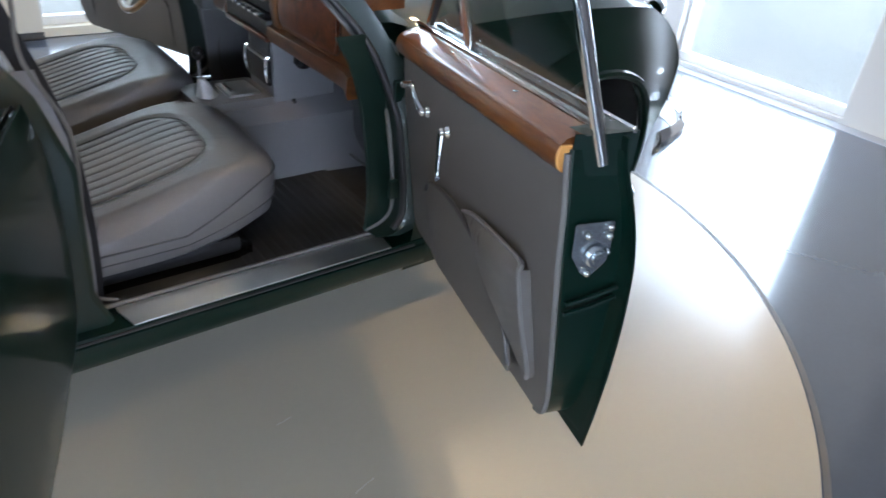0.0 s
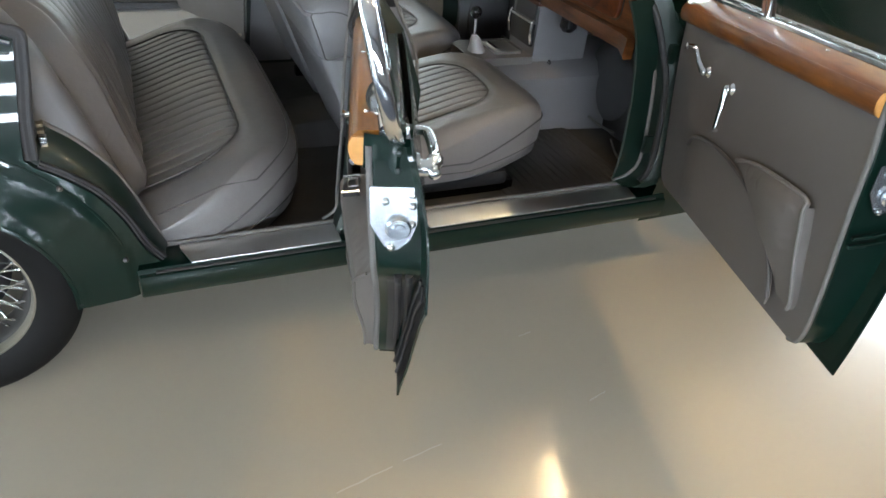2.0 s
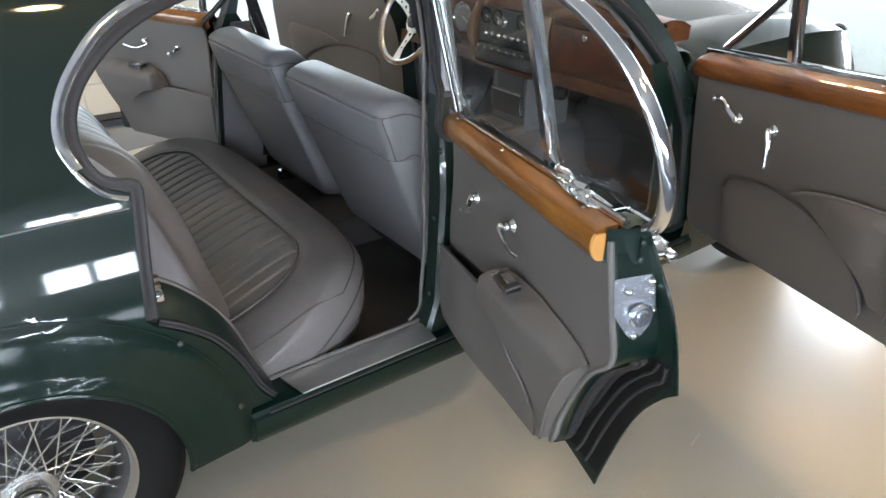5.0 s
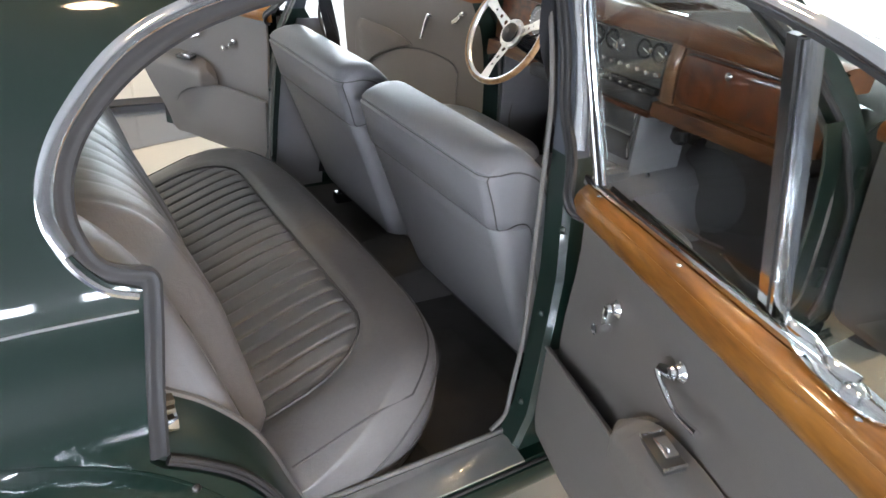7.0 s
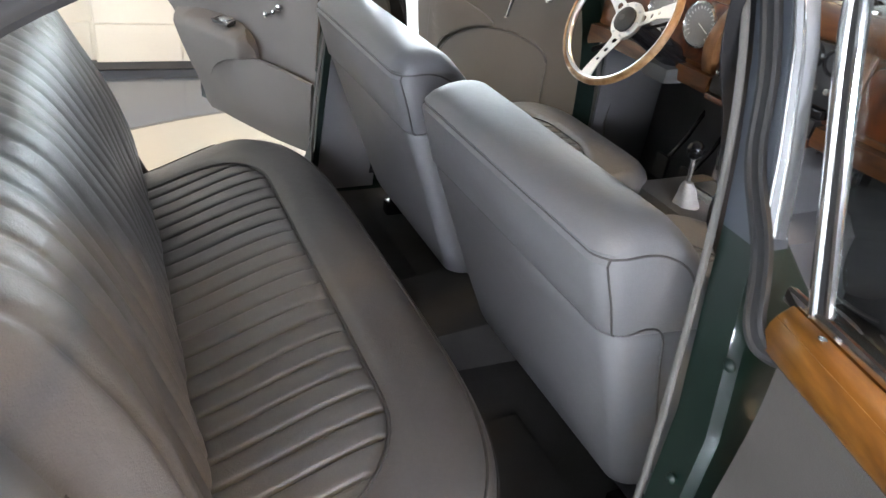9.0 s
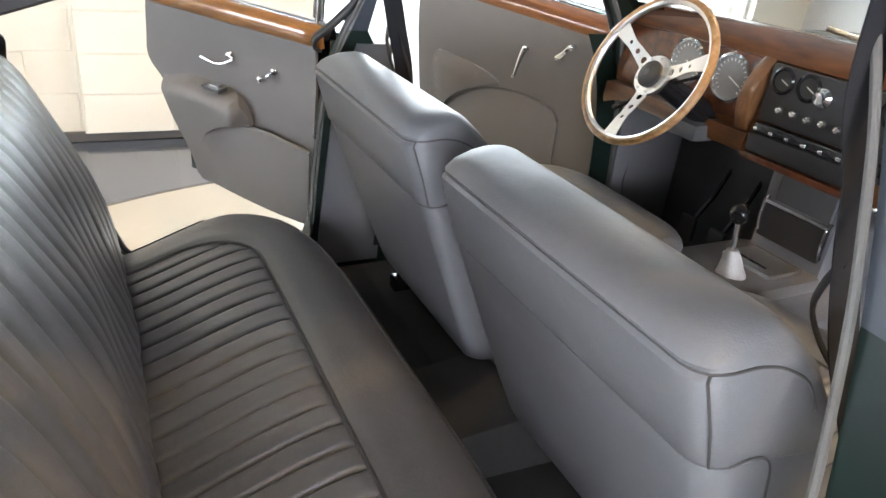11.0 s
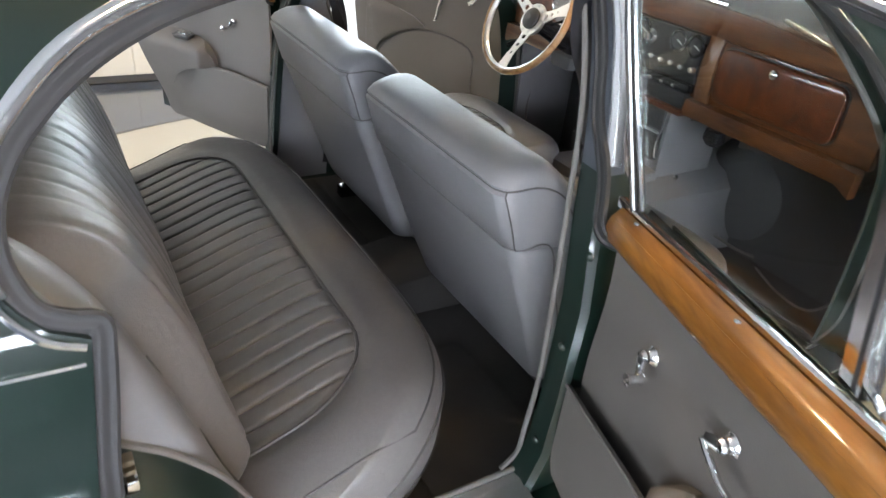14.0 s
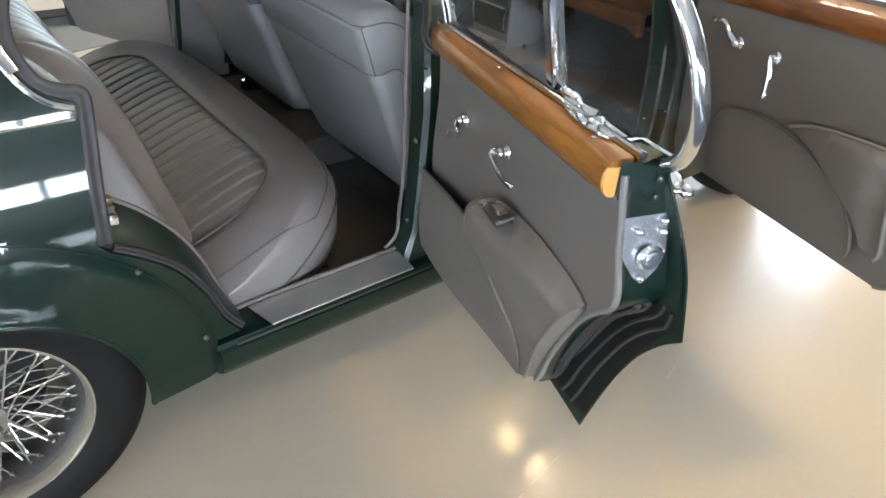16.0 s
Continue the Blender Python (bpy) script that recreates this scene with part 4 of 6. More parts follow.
cushion("rear_seat_cushion", car, 0.40, 0.965, -0.764, 0.764, 0.465, 0.580, 0.335, 22, 0.24, 0.785, (0.172, 0.190), 5.0, "pleated grey leather rear bench cushion, softly worn", 240, r=0.18)

# rear backrest: leaning slab with soft vertical folds and plain bolsters


def rear_back():
    rings = []
    folds = [0.058 * k for k in range(-9, 10)]
    rows = [y for y in (-0.70 + 0.007 * k for k in range(201)) if min(abs(y - v) for v in folds) > 0.0065]
    for y in sorted(rows + [v + o for v in folds for o in (-0.006, -0.003, 0.0, 0.003, 0.006)]):
        t = (y + 0.70) / 1.40
        e = soft(min(t, 1 - t) / 0.07)
        fold = -0.0055 * abs(math.cos(y * math.pi / 0.058)) ** 10 * soft((0.56 - abs(y)) / 0.05) + 0.006 * noise.noise((y * 9, 3.1, 0)) - 0.010 * math.exp(-((abs(y) - 0.600) / 0.010) ** 2)
        prof = [(0.36, 0.43), (0.42, 0.44), (0.505, 0.50), (0.500, 0.58), (0.475, 0.68), (0.445, 0.78), (0.405, 0.88), (0.365, 0.955), (0.31, 1.0), (0.24, 1.015), (0.14, 0.99), (0.12, 0.80)]
        pr = spline([(x, z, 0) for x, z in prof], 4)
        ring = []
        for i, p in enumerate(pr):
            up = i / (len(pr) - 1)
            bend = 0.011 * noise.noise((y * 4, p.y * 5, 1.7)) + 0.006 * noise.noise((y * 15, p.y * 7, 4.2)) * soft((abs(y) - 0.42) / 0.1)
            ring.append(Vector((0.06 + (p.x - 0.06) * (0.86 + 0.14 * e) + (fold + bend) * (1 if 0.15 < up < 0.85 else 0), y, p.y - 0.02 * (1 - e))))
        rings.append(ring)
    ob = part("rear_backrest", loft(rings), LEATHER, car, "grey leather rear backrest with soft folds", sharp=60)
    return ob


rear_back()


def seat_bolster(s):
    """Side pad that carries the rear backrest on to the door opening."""
    rings = []
    for z, x1, y1 in ((0.43, 0.490, 0.745), (0.50, 0.480, 0.748), (0.58, 0.450, 0.750), (0.66, 0.424, 0.751), (0.74, 0.398, 0.755), (0.84, 0.362, 0.762), (0.92, 0.330, 0.758), (0.97, 0.298, 0.742), (1.01, 0.258, 0.722), (1.04, 0.215, 0.705)):
        x0 = x1 - 0.16
        rings.append([Vector((x0, s * 0.58, z)), Vector((x1 - 0.022, s * 0.60, z)), Vector((x1 - 0.008, s * 0.64, z)), Vector((x1 + 0.002, s * (y1 - 0.07), z)), Vector((x1 + 0.004, s * (y1 - 0.035), z)), Vector((x1 - 0.004, s * (y1 - 0.012), z)), Vector((x1 - 0.022, s * y1, z)), Vector((x0, s * y1, z))])
    smooth = [[p for p in row] for row in zip(*[spline(col, 3) for col in zip(*rings)])]
    ob = part("seat_bolster", loft(smooth), LEATHER_LIGHT, car, "pale grey leather side pad beside the rear backrest", sharp=60)
    part("piping", tube([r[3] + Vector((0.0015, 0, 0)) for r in smooth[:16]], 0.0018, 6), PIPING, ob)


sides(seat_bolster)


def front_seat(yc, tip, crest, over, label):
    y0, y1 = yc + over - 0.310, yc + over + 0.310
    base = cushion("front_seat_cushion", car, 1.20, tip, y0, y1, crest - 0.08, crest, 0.43, 9, 1.10, tip - 0.165, (0.125, 0.125), 6.0, label, 170, 0.10, 0.13, 0.0022)
    # backrest, leaning back, wide and rounded at the top; its rear is a little narrower than its front
    rings = []
    lv = [(0.45, 1.150, 0.10, 0.272), (0.47, 1.139, 0.13, 0.284), (0.54, 1.110, 0.15, 0.295), (0.61, 1.082, 0.16, 0.300), (0.68, 1.054, 0.165, 0.304), (0.76, 1.022, 0.170, 0.306), (0.826, 0.995, 0.172, 0.307), (0.832, 0.995, 0.168, 0.303), (0.839, 0.986, 0.180, 0.308), (0.89, 0.970, 0.172, 0.308), (0.948, 0.950, 0.152, 0.303), (0.955, 0.955, 0.140, 0.299), (0.962, 0.951, 0.138, 0.299), (0.975, 0.958, 0.120, 0.294), (0.985, 0.970, 0.098, 0.286), (0.991, 0.984, 0.076, 0.276), (0.995, 0.998, 0.052, 0.262), (0.997, 1.010, 0.030, 0.244), (0.998, 1.020, 0.010, 0.222)]
    for z, xr, th, hw in lv:
        ring = []
        rc = min(0.030, th * 0.45) if z < 0.96 else min(0.030 + 0.6 * (z - 0.96), th * 0.45)
        for qx, qy, a0 in ((1, 1, 0), (-1, 1, 90), (-1, -1, 180), (1, -1, 270)):
            for k in range(6):
                a = radians(a0 + 90 * k / 5)
                x = th / 2 + qx * (th / 2 - rc) + rc * math.cos(a)
                y = (qy * (hw - rc) + rc * math.sin(a)) * (1 - 0.075 * (1 - min(1.0, x / th)))
                bow = 0.014 * (1 - (y / hw) ** 2) * (-1 if qx < 0 else 0.6)
                ring.append(Vector((xr + x + bow, yc + y, z)))
        rings.append(ring)
    back = part("front_seat_backrest", loft(rings), LEATHER_LIGHT, car, "smooth grey leather front seat back, leaning", sharp=50)

    # seams: two round the back, down each rear corner, along the side tops and round the side of the lower shell
    def on(level, i):
        p, mid = rings[level][i], Vector((lv[level][1] + lv[level][2] / 2, yc, lv[level][0]))
        return p + (p - mid).normalized() * 0.0012
    for level, i0, i1 in ((7, 8, 15), (11, 8, 15)):
        part("piping", tube([on(level, i) for i in range(i0, i1 + 1)], 0.0016, 6), PIPING, back)
    for i in (8, 15):
        part("piping", tube([on(level, i) for level in range(7, 12)], 0.0018, 6), PIPING, back)

    def side(x, z, sg):
        """A place on the flank of the backrest."""
        t = [interp(z, [q[0] for q in lv], [q[c] for q in lv]) for c in (1, 2, 3)]
        return Vector((x, yc + sg * (t[2] * (1 - 0.075 * (1 - min(1.0, max(0.0, (x - t[0]) / t[1])))) + 0.0012), z))
    for sg in (-1, 1):
        corner = 8 if sg > 0 else 15
        part("piping", tube(spline([on(11, corner), side(0.985, 0.958, sg), side(1.015, 0.962, sg), side(1.045, 0.956, sg), side(1.075, 0.938, sg), side(1.10, 0.90, sg)], 4), 0.0018, 6), PIPING, back)
        part("piping", tube(spline([on(7, corner), side(1.018, 0.838, sg), side(1.040, 0.846, sg), side(1.062, 0.842, sg), side(1.078, 0.82, sg), side(1.092, 0.77, sg), side(1.118, 0.69, sg), side(1.15, 0.60, sg), side(1.185, 0.50, sg)], 4), 0.0016, 6), PIPING, back)
    # seat frame and runners under it
    for y in (y0 + 0.08, y1 - 0.08):
        part("seat_runner", box(1.18, 1.66, y - 0.02, y + 0.02, 0.335, 0.375, 0.005), BLACK_GLOSS, base)
    part("seat_pan", box(1.20, 1.62, y0 + 0.03, y1 - 0.03, 0.375, 0.43, 0.02), BLACK, base)
    part("recline_knob", revolve([(0.014, 0), (0.016, 0.01), (0.012, 0.03), (0.002, 0.032)], 12, pose(1.18, yc + 0.325 * (1 if yc < 0 else -1), 0.42, -90 if yc < 0 else 90)), CHROME, base)


front_seat(-0.362, 1.770, 0.648, 0.0, "pleated grey leather front passenger seat cushion")
front_seat(0.312, 1.785, 0.668, 0.033, "pleated grey leather driver seat cushion")

# carpeted floor, tunnel and footwells
part("floor_carpet", box(0.45, 2.40, -0.775, 0.775, 0.30, 0.335, 0.004), CARPET, car, "dark worn carpet")
part("heel_board", box(0.42, 0.80, -0.70, 0.70, 0.335, 0.42, 0.01), CARPET, car)
rings = []
for x, w, z in ((0.80, 0.13, 0.36), (1.0, 0.15, 0.42), (1.2, 0.16, 0.44), (1.45, 0.17, 0.50), (1.62, 0.18, 0.575), (1.80, 0.18, 0.60), (2.0, 0.19, 0.60), (2.4, 0.24, 0.62)):
    rings.append([Vector((x, -w, 0.33)), Vector((x, -w * 0.95, z - 0.05)), Vector((x, -w * 0.75, z - 0.012)), Vector((x, -w * 0.3, z)), Vector((x, w * 0.3, z)), Vector((x, w * 0.75, z - 0.012)), Vector((x, w * 0.95, z - 0.05)), Vector((x, w, 0.33))])
part("transmission_tunnel", loft(rings[3:]), LEATHER_LIGHT, car, "grey trimmed transmission tunnel")
part("tunnel_carpet", loft(rings[:4]), CARPET, car, "dark carpeted hump of the tunnel")
part("tunnel_mat", box(0.98, 1.19, -0.14, 0.10, 0.335, 0.352, 0.006), LEATHER_LIGHT, car)
for y0, y1 in ((-0.74, -0.32), (0.18, 0.72)):
    tagged(part("footwell_mat", box(0.84, 1.14, y0, y1, 0.336, 0.344, 0.004), CARPET), "dark loose carpet mat on the rear footwell floor", "mat", "footwell mats")
front_mat = tagged(part("footwell_mat", box(1.62, 2.12, -0.735, -0.20, 0.336, 0.342, 0.003), FOOT), "dark grey ribbed rubber mat in the front passenger footwell", "mat", "footwell mats")
for k in range(15):
    part("mat_rib", box(1.64 + 0.032 * k, 1.656 + 0.032 * k, -0.72, -0.215, 0.341, 0.346, 0.002), FOOT, front_mat)
part("toe_board", sheet([(-0.78, 0.33), (0.78, 0.33), (0.78, 0.98), (-0.78, 0.98)], lambda y, z: Vector((2.44 - 0.14 * soft((0.6 - z) / 0.3), y, z)), step=0.1, thick=0.01), FOOT, car)


def kick(s):
    part("kick_panel", sheet([(2.045, 0.34), (2.42, 0.34), (2.42, 0.98), (2.02, 0.98)], lambda x, z: Vector((x, s * (0.745 - 0.02 * soft((x - 2.1) / 0.3)), z)), step=0.08, thick=0.012), LEATHER_LIGHT, car, "grey trimmed footwell side")
    rings = []
    for k in range(9):
        a = radians(90 * k / 8)
        rings.append([Vector((2.40 - 0.17 * math.sin(a), s * (0.21 + 0.205 * math.cos(a) * math.cos(w)), 0.53 + 0.205 * math.cos(a) * math.sin(w))) for w in (2 * math.pi * i / 28 for i in range(28))])
    rings[-1] = [Vector((2.40 - 0.17, s * 0.21 + 0.004 * math.cos(w), 0.53 + 0.004 * math.sin(w))) for w in (2 * math.pi * i / 28 for i in range(28))]
    if s < 0:
        part("footwell_bulge", loft(rings), BULGE, car, "rounded grey trimmed bulge in the footwell", sharp=60)
    part("footwell_trim", box(2.29, 2.42, s * 0.14, s * 0.72, 0.336, 0.84, 0.02), FOOT, car, "dark grey footwell trim")
    part("piping", tube(spline([(2.20, s * 0.16, 0.400), (2.222, s * 0.22, 0.388), (2.224, s * 0.30, 0.384), (2.25, s * 0.36, 0.378)], 4), 0.005, 6), PIPING_PALE, car)
    part("piping", tube(spline([(2.21, s * 0.40, 0.372), (2.14, s * 0.54, 0.376), (2.09, s * 0.66, 0.41), (2.085, s * 0.725, 0.50), (2.10, s * 0.738, 0.62)], 5), 0.004, 6), PIPING_PALE, car)


sides(kick)

# centre console with radio panel, ash tray lid and gear lever
rings = []
for x, z0, z1, w in ((1.975, 0.42, 0.845, 0.100), (1.985, 0.42, 0.85, 0.104), (2.08, 0.42, 0.85, 0.112), (2.2, 0.42, 0.85, 0.12)):
    rings.append([Vector((x, -w, z0)), Vector((x, -w, z1)), Vector((x, w, z1)), Vector((x, w, z0))])
part("console", loft(rings), LEATHER_LIGHT, car, "grey leather centre console")
part("radio_panel", box(1.958, 1.974, -0.092, 0.084, 0.648, 0.738, 0.005), BLACK, car, "black radio speaker panel")
for y in (-0.096, 0.080):
    part("console_bar", tube([(1.960, y, 0.752), (1.952, y, 0.742), (1.950, y, 0.70), (1.958, y, 0.665)], 0.0085, 8, flat=0.7), CHROME, car)
part("console_strip", box(1.954, 1.962, -0.092, 0.080, 0.736, 0.742, 0.002), STEEL, car)
part("console_flap", box(1.964, 1.974, -0.088, 0.066, 0.746, 0.832, 0.004), BULGE, car, "dull grey console flap")
part("console_tray", box(1.70, 1.972, -0.12, 0.12, 0.575, 0.622, 0.018), LEATHER, car)
part("ash_tray_lid", box(1.82, 1.93, -0.085, 0.055, 0.621, 0.632, 0.004), ALLOY, car)
part("ash_tray_handle", box(1.832, 1.842, -0.06, 0.03, 0.632, 0.638, 0.002), CHROME, car)
for y, z in ((-0.137, 0.80), (-0.137, 0.60)):
    part("trim_stud", revolve([(0.011, 0), (0.011, 0.004), (0.006, 0.010), (0.001, 0.011)], 12, pose(2.03, y, z, 90)), CHROME, car)
rings = [[Vector((1.768 - 0.012 * k * 0.5 + r * math.cos(w) * (1 + 0.10 * math.sin(5 * w + k)), -0.030 + r * math.sin(w) * (1 + 0.08 * math.sin(4 * w + 2 * k)), z)) for w in (2 * math.pi * i / 20 for i in range(20))] for k, (r, z) in enumerate(((0.042, 0.595), (0.036, 0.620), (0.026, 0.645), (0.020, 0.668), (0.012, 0.685)))]
part("gear_gaiter", loft(rings), mat("pale_leather_gaiter", (0.42, 0.42, 0.42), 0.5, vary=0.15, scale=30), car, "pale crumpled leather gear gaiter", sharp=60)
part("gear_lever", tube([(1.745, -0.028, 0.68), (1.746, -0.024, 0.72), (1.747, -0.020, 0.75)], 0.006, 8), CHROME, car)
part("gear_knob", revolve([(0.008, -0.024), (0.018, -0.016), (0.0225, 0.0), (0.019, 0.013), (0.009, 0.021), (0.001, 0.023)], 16, pose(1.747, -0.018, 0.768)), BLACK_GLOSS, car, "black gear knob")

# dashboard: walnut face, rolled top rail, instruments
X = 1.95
dash_prof = [(2.16, 1.100), (2.12, 1.116), (2.085, 1.123), (2.05, 1.124), (2.015, 1.119), (1.985, 1.109), (1.962, 1.096), (1.946, 1.080), (1.942, 1.066), (1.955, 1.058), (2.0, 1.055), (2.16, 1.055)]
rings = [[Vector((x - 0.075 * abs(y / 0.72) ** 3 * (1 if x > 2.0 else 0.25), y, z)) for x, z in dash_prof] for y in (-0.725, -0.6, -0.4, -0.2, 0, 0.2, 0.4, 0.6, 0.725)]
part("dash_top_rail", loft(rings), DASHWOOD, car, "glossy burr walnut dash top rail", sharp=55)
part("dash_face", box(X, X + 0.03, -0.72, 0.72, 0.885, 1.075, 0.006), DASHWOOD, car, "glossy walnut dashboard")


def round_slab(y0, y1, z0, z1, r, levels):
    """A slab on the dash face with rounded corners; levels are (x, inset)."""
    rings = []
    for x, i in levels:
        ring = []
        for cy, cz, a0 in ((y1 - r, z1 - r, 0), (y0 + r, z1 - r, 90), (y0 + r, z0 + r, 180), (y1 - r, z0 + r, 270)):
            ring += [Vector((x, cy + (r - i) * math.cos(radians(a0 + 15 * k)), cz + (r - i) * math.sin(radians(a0 + 15 * k)))) for k in range(7)]
        rings.append(ring)
    return loft(rings)


part("glovebox_gap", round_slab(-0.619, -0.238, 0.901, 1.054, 0.034, ((X + 0.01, 0), (X - 0.0025, 0))), BLACK, car)
part("glovebox_lid", round_slab(-0.615, -0.242, 0.905, 1.050, 0.030, ((X, 0), (X - 0.010, 0), (X - 0.0135, 0.002), (X - 0.015, 0.006))), WALNUT, car, "burr walnut glovebox lid", sharp=40)
part("glovebox_lock", revolve([(0.012, 0), (0.012, 0.008), (0.006, 0.012), (0.001, 0.013)], 14, pose(X - 0.012, -0.415, 1.025, 0, -90)), CHROME, car)
part("driver_panel", box(X - 0.012, X - 0.001, 0.20, 0.68, 0.900, 1.065, 0.006), WALNUT, car)
for foot, head, half, bulge in ((0.209, 0.179, 0.019, 0.035), (-0.212, -0.214, 0.024, 0.012)):
    rings = []
    for k in range(11):
        t = k / 10
        y, out, z = foot + (head - foot) * t, X - 0.008 - bulge * math.sin(math.pi * t), 0.885 + 0.183 * t
        rings.append([Vector((out + 0.003, y - half, z)), Vector((out, y - half + 0.004, z)), Vector((out, y + half - 0.004, z)), Vector((out + 0.003, y + half, z)), Vector((X + 0.002, y + half, z)), Vector((X + 0.002, y - half, z))])
    part("dash_pillar", loft(rings), PILLAR, car, "pale walnut dash pillar")
part("centre_panel", box(X - 0.020, X - 0.001, -0.186, 0.158, 0.925, 1.062, 0.006), BLACK, car, "black centre instrument panel")
part("switch_strip", box(X - 0.030, X - 0.001, -0.180, 0.152, 0.898, 0.922, 0.004), BLACK_GLOSS, car)
part("heater_box", box(X - 0.024, X + 0.08, -0.17, 0.17, 0.845, 0.895, 0.012), BLACK, car)
for k in range(7):
    part("flick_switch", box(X - 0.046, X - 0.029, -0.135 + 0.045 * k - 0.006, -0.135 + 0.045 * k + 0.006, 0.905, 0.914, 0.002), CHROME, car)
for k in range(8):
    y = -0.173 + 0.0385 * k
    part("panel_knob", revolve([(0.010, 0), (0.011, 0.010), (0.007, 0.018), (0.001, 0.019)], 12, pose(X - 0.020, y, 0.966 - 0.002 * (k % 2), 0, -90)), CHROME, car)


def gauge(y, z, r, marks, label):
    g = part("gauge", revolve([(r, -0.006), (r + 0.006, 0.0), (r + 0.006, 0.012), (r, 0.016), (r - 0.003, 0.010)], 32, pose(X - 0.010, y, z, 0, -90), ring=True), CHROME if r > 0.04 else BLACK_GLOSS, car, label)
    part("dial", revolve([(r - 0.003, 0.0), (r - 0.003, 0.004), (0.001, 0.0045)], 32, pose(X - 0.0135, y, z, 0, -90)), DIAL, g)
    bm = bmesh.new()
    for k in range(marks):
        a = radians(225 - 270 * k / (marks - 1))
        tick = box(-0.0006, 0.0006, -0.0007, 0.0007, r * 0.74, r * 0.86)
        move(tick, Matrix.Translation((X - 0.0185, y, z)) @ Matrix.Rotation(a - math.pi / 2, 4, "X"))
        join(bm, tick)
    part("dial_marks", bm, DIAL_MARK, g)
    needle = box(-0.0006, 0.0006, -0.0012, 0.0012, -0.006, r * 0.66)
    move(needle, Matrix.Translation((X - 0.020, y, z)) @ Matrix.Rotation(radians(115), 4, "X"))
    part("needle", needle, DIAL_MARK, g)


gauge(0.270, 0.998, 0.056, 19, "large round speedometer with pale marks")
gauge(0.424, 1.004, 0.056, 17, "large round rev counter with pale marks")
for gy in (0.118, 0.048, -0.094, -0.158):
    gauge(gy, 1.027, 0.026, 9, "small black round gauge")
part("ignition_switch", revolve([(0.022, 0), (0.022, 0.012), (0.012, 0.018), (0.012, 0.030), (0.002, 0.031)], 16, pose(X - 0.020, 0.0, 1.018, 0, -90)), CHROME, car)
# walnut parcel tray edge under the dash, dropping at its ends


def tray(ya, yb):
    prof = [(X - 0.020, 0.835), (X - 0.026, 0.85), (X - 0.022, 0.882), (X + 0.01, 0.884), (X + 0.012, 0.835)]
    s = -1 if yb < ya else 1
    rings = []
    for k in range(12):
        t = k / 11
        y = ya + (yb - ya) * t
        drop = 0.018 * soft((t - 0.90) / 0.10)
        rings.append([Vector((x - 0.012 * soft((t - 0.90) / 0.10), y, z - (drop if z < 0.86 else 0))) for x, z in prof])
    part("parcel_tray_edge", loft(rings), DASHWOOD, car, "walnut parcel tray edge")
    part("parcel_tray", box(X + 0.01, 2.30, min(ya, yb), max(ya, yb), 0.83, 0.845, 0.003), BLACK, car)


tray(-0.175, -0.715)
tray(0.175, 0.715)
part("tray_centre_edge", box(X - 0.028, X + 0.01, -0.172, 0.172, 0.826, 0.843, 0.005), WALNUT, car)
part("dash_lamp", revolve([(0.03, 0), (0.032, 0.03), (0.02, 0.045), (0.002, 0.047)], 14, pose(2.02, -0.24, 0.80, 180)), BLACK_GLOSS, car)

# steering wheel and column
wheel_m = Matrix.Translation((1.736, 0.334, 0.988)) @ Matrix.Rotation(radians(-64), 4, "Y") @ Matrix.Rotation(radians(35), 4, "Z") @ Matrix.Scale(0.945, 4)
rimpts = [(0.196 * math.cos(2 * math.pi * k / 48), 0.196 * math.sin(2 * math.pi * k / 48), 0.035) for k in range(48)]
steer = part("steering_wheel", move(tube(rimpts, 0.0112, 12, True), wheel_m), RIMWOOD, car, "wood-rimmed alloy three-spoke steering wheel")
bm = tube([(x * 0.985 * 0.1965 / 0.196, y * 0.985, 0.0335) for x, y, _ in rimpts], 0.0118, 8, True)
part("rim_band", move(bm, wheel_m), ALLOY, steer)
for a in (27, 147, 256):
    hole = [arc(0.062 + 0.033 * k, 0, (0.0095, 0.0075, 0.0055)[k], 0, 330, 11) for k in range(3)]
    outline = [(0.035, -0.024), (0.06, -0.019), (0.12, -0.014), (0.180, -0.022), (0.190, -0.030), (0.193, 0.030), (0.180, 0.022), (0.12, 0.014), (0.06, 0.019), (0.035, 0.024)]
    bm = sheet(outline, lambda u, v: Vector((u, v, 0.004 + 0.032 * soft((u - 0.03) / 0.15))), holes=hole, step=0.05, thick=0.003)
    part("spoke", move(bm, wheel_m @ Matrix.Rotation(radians(a), 4, "Z")), ALLOY, steer, "drilled polished alloy spoke")
part("hub_plate", revolve([(0.054, -0.004), (0.056, 0.002), (0.054, 0.008), (0.036, 0.010), (0.004, 0.010)], 32, wheel_m), ALLOY, steer)
part("horn_push", revolve([(0.036, 0.008), (0.036, 0.018), (0.028, 0.025), (0.004, 0.028)], 32, wheel_m), BLACK, steer, "black horn push with a pale badge shape")
part("horn_badge", revolve([(0.009, 0.0275), (0.008, 0.0290), (0.002, 0.0293)], 20, wheel_m), TRAY, steer)
for k in range(9):
    a = 2 * math.pi * k / 9
    part("hub_screw", revolve([(0.0035, 0.008), (0.0035, 0.012), (0.001, 0.013)], 8, wheel_m @ Matrix.Translation((0.046 * math.cos(a), 0.046 * math.sin(a), 0))), STEEL, steer)
col = [wheel_m @ Vector((0, 0, z)) for z in (-0.004, -0.08, -0.16, -0.26, -0.40)]
part("steering_column", tube(col, [0.026, 0.030, 0.034, 0.034, 0.028], 16), BLACK_GLOSS, car, "black steering column shroud")
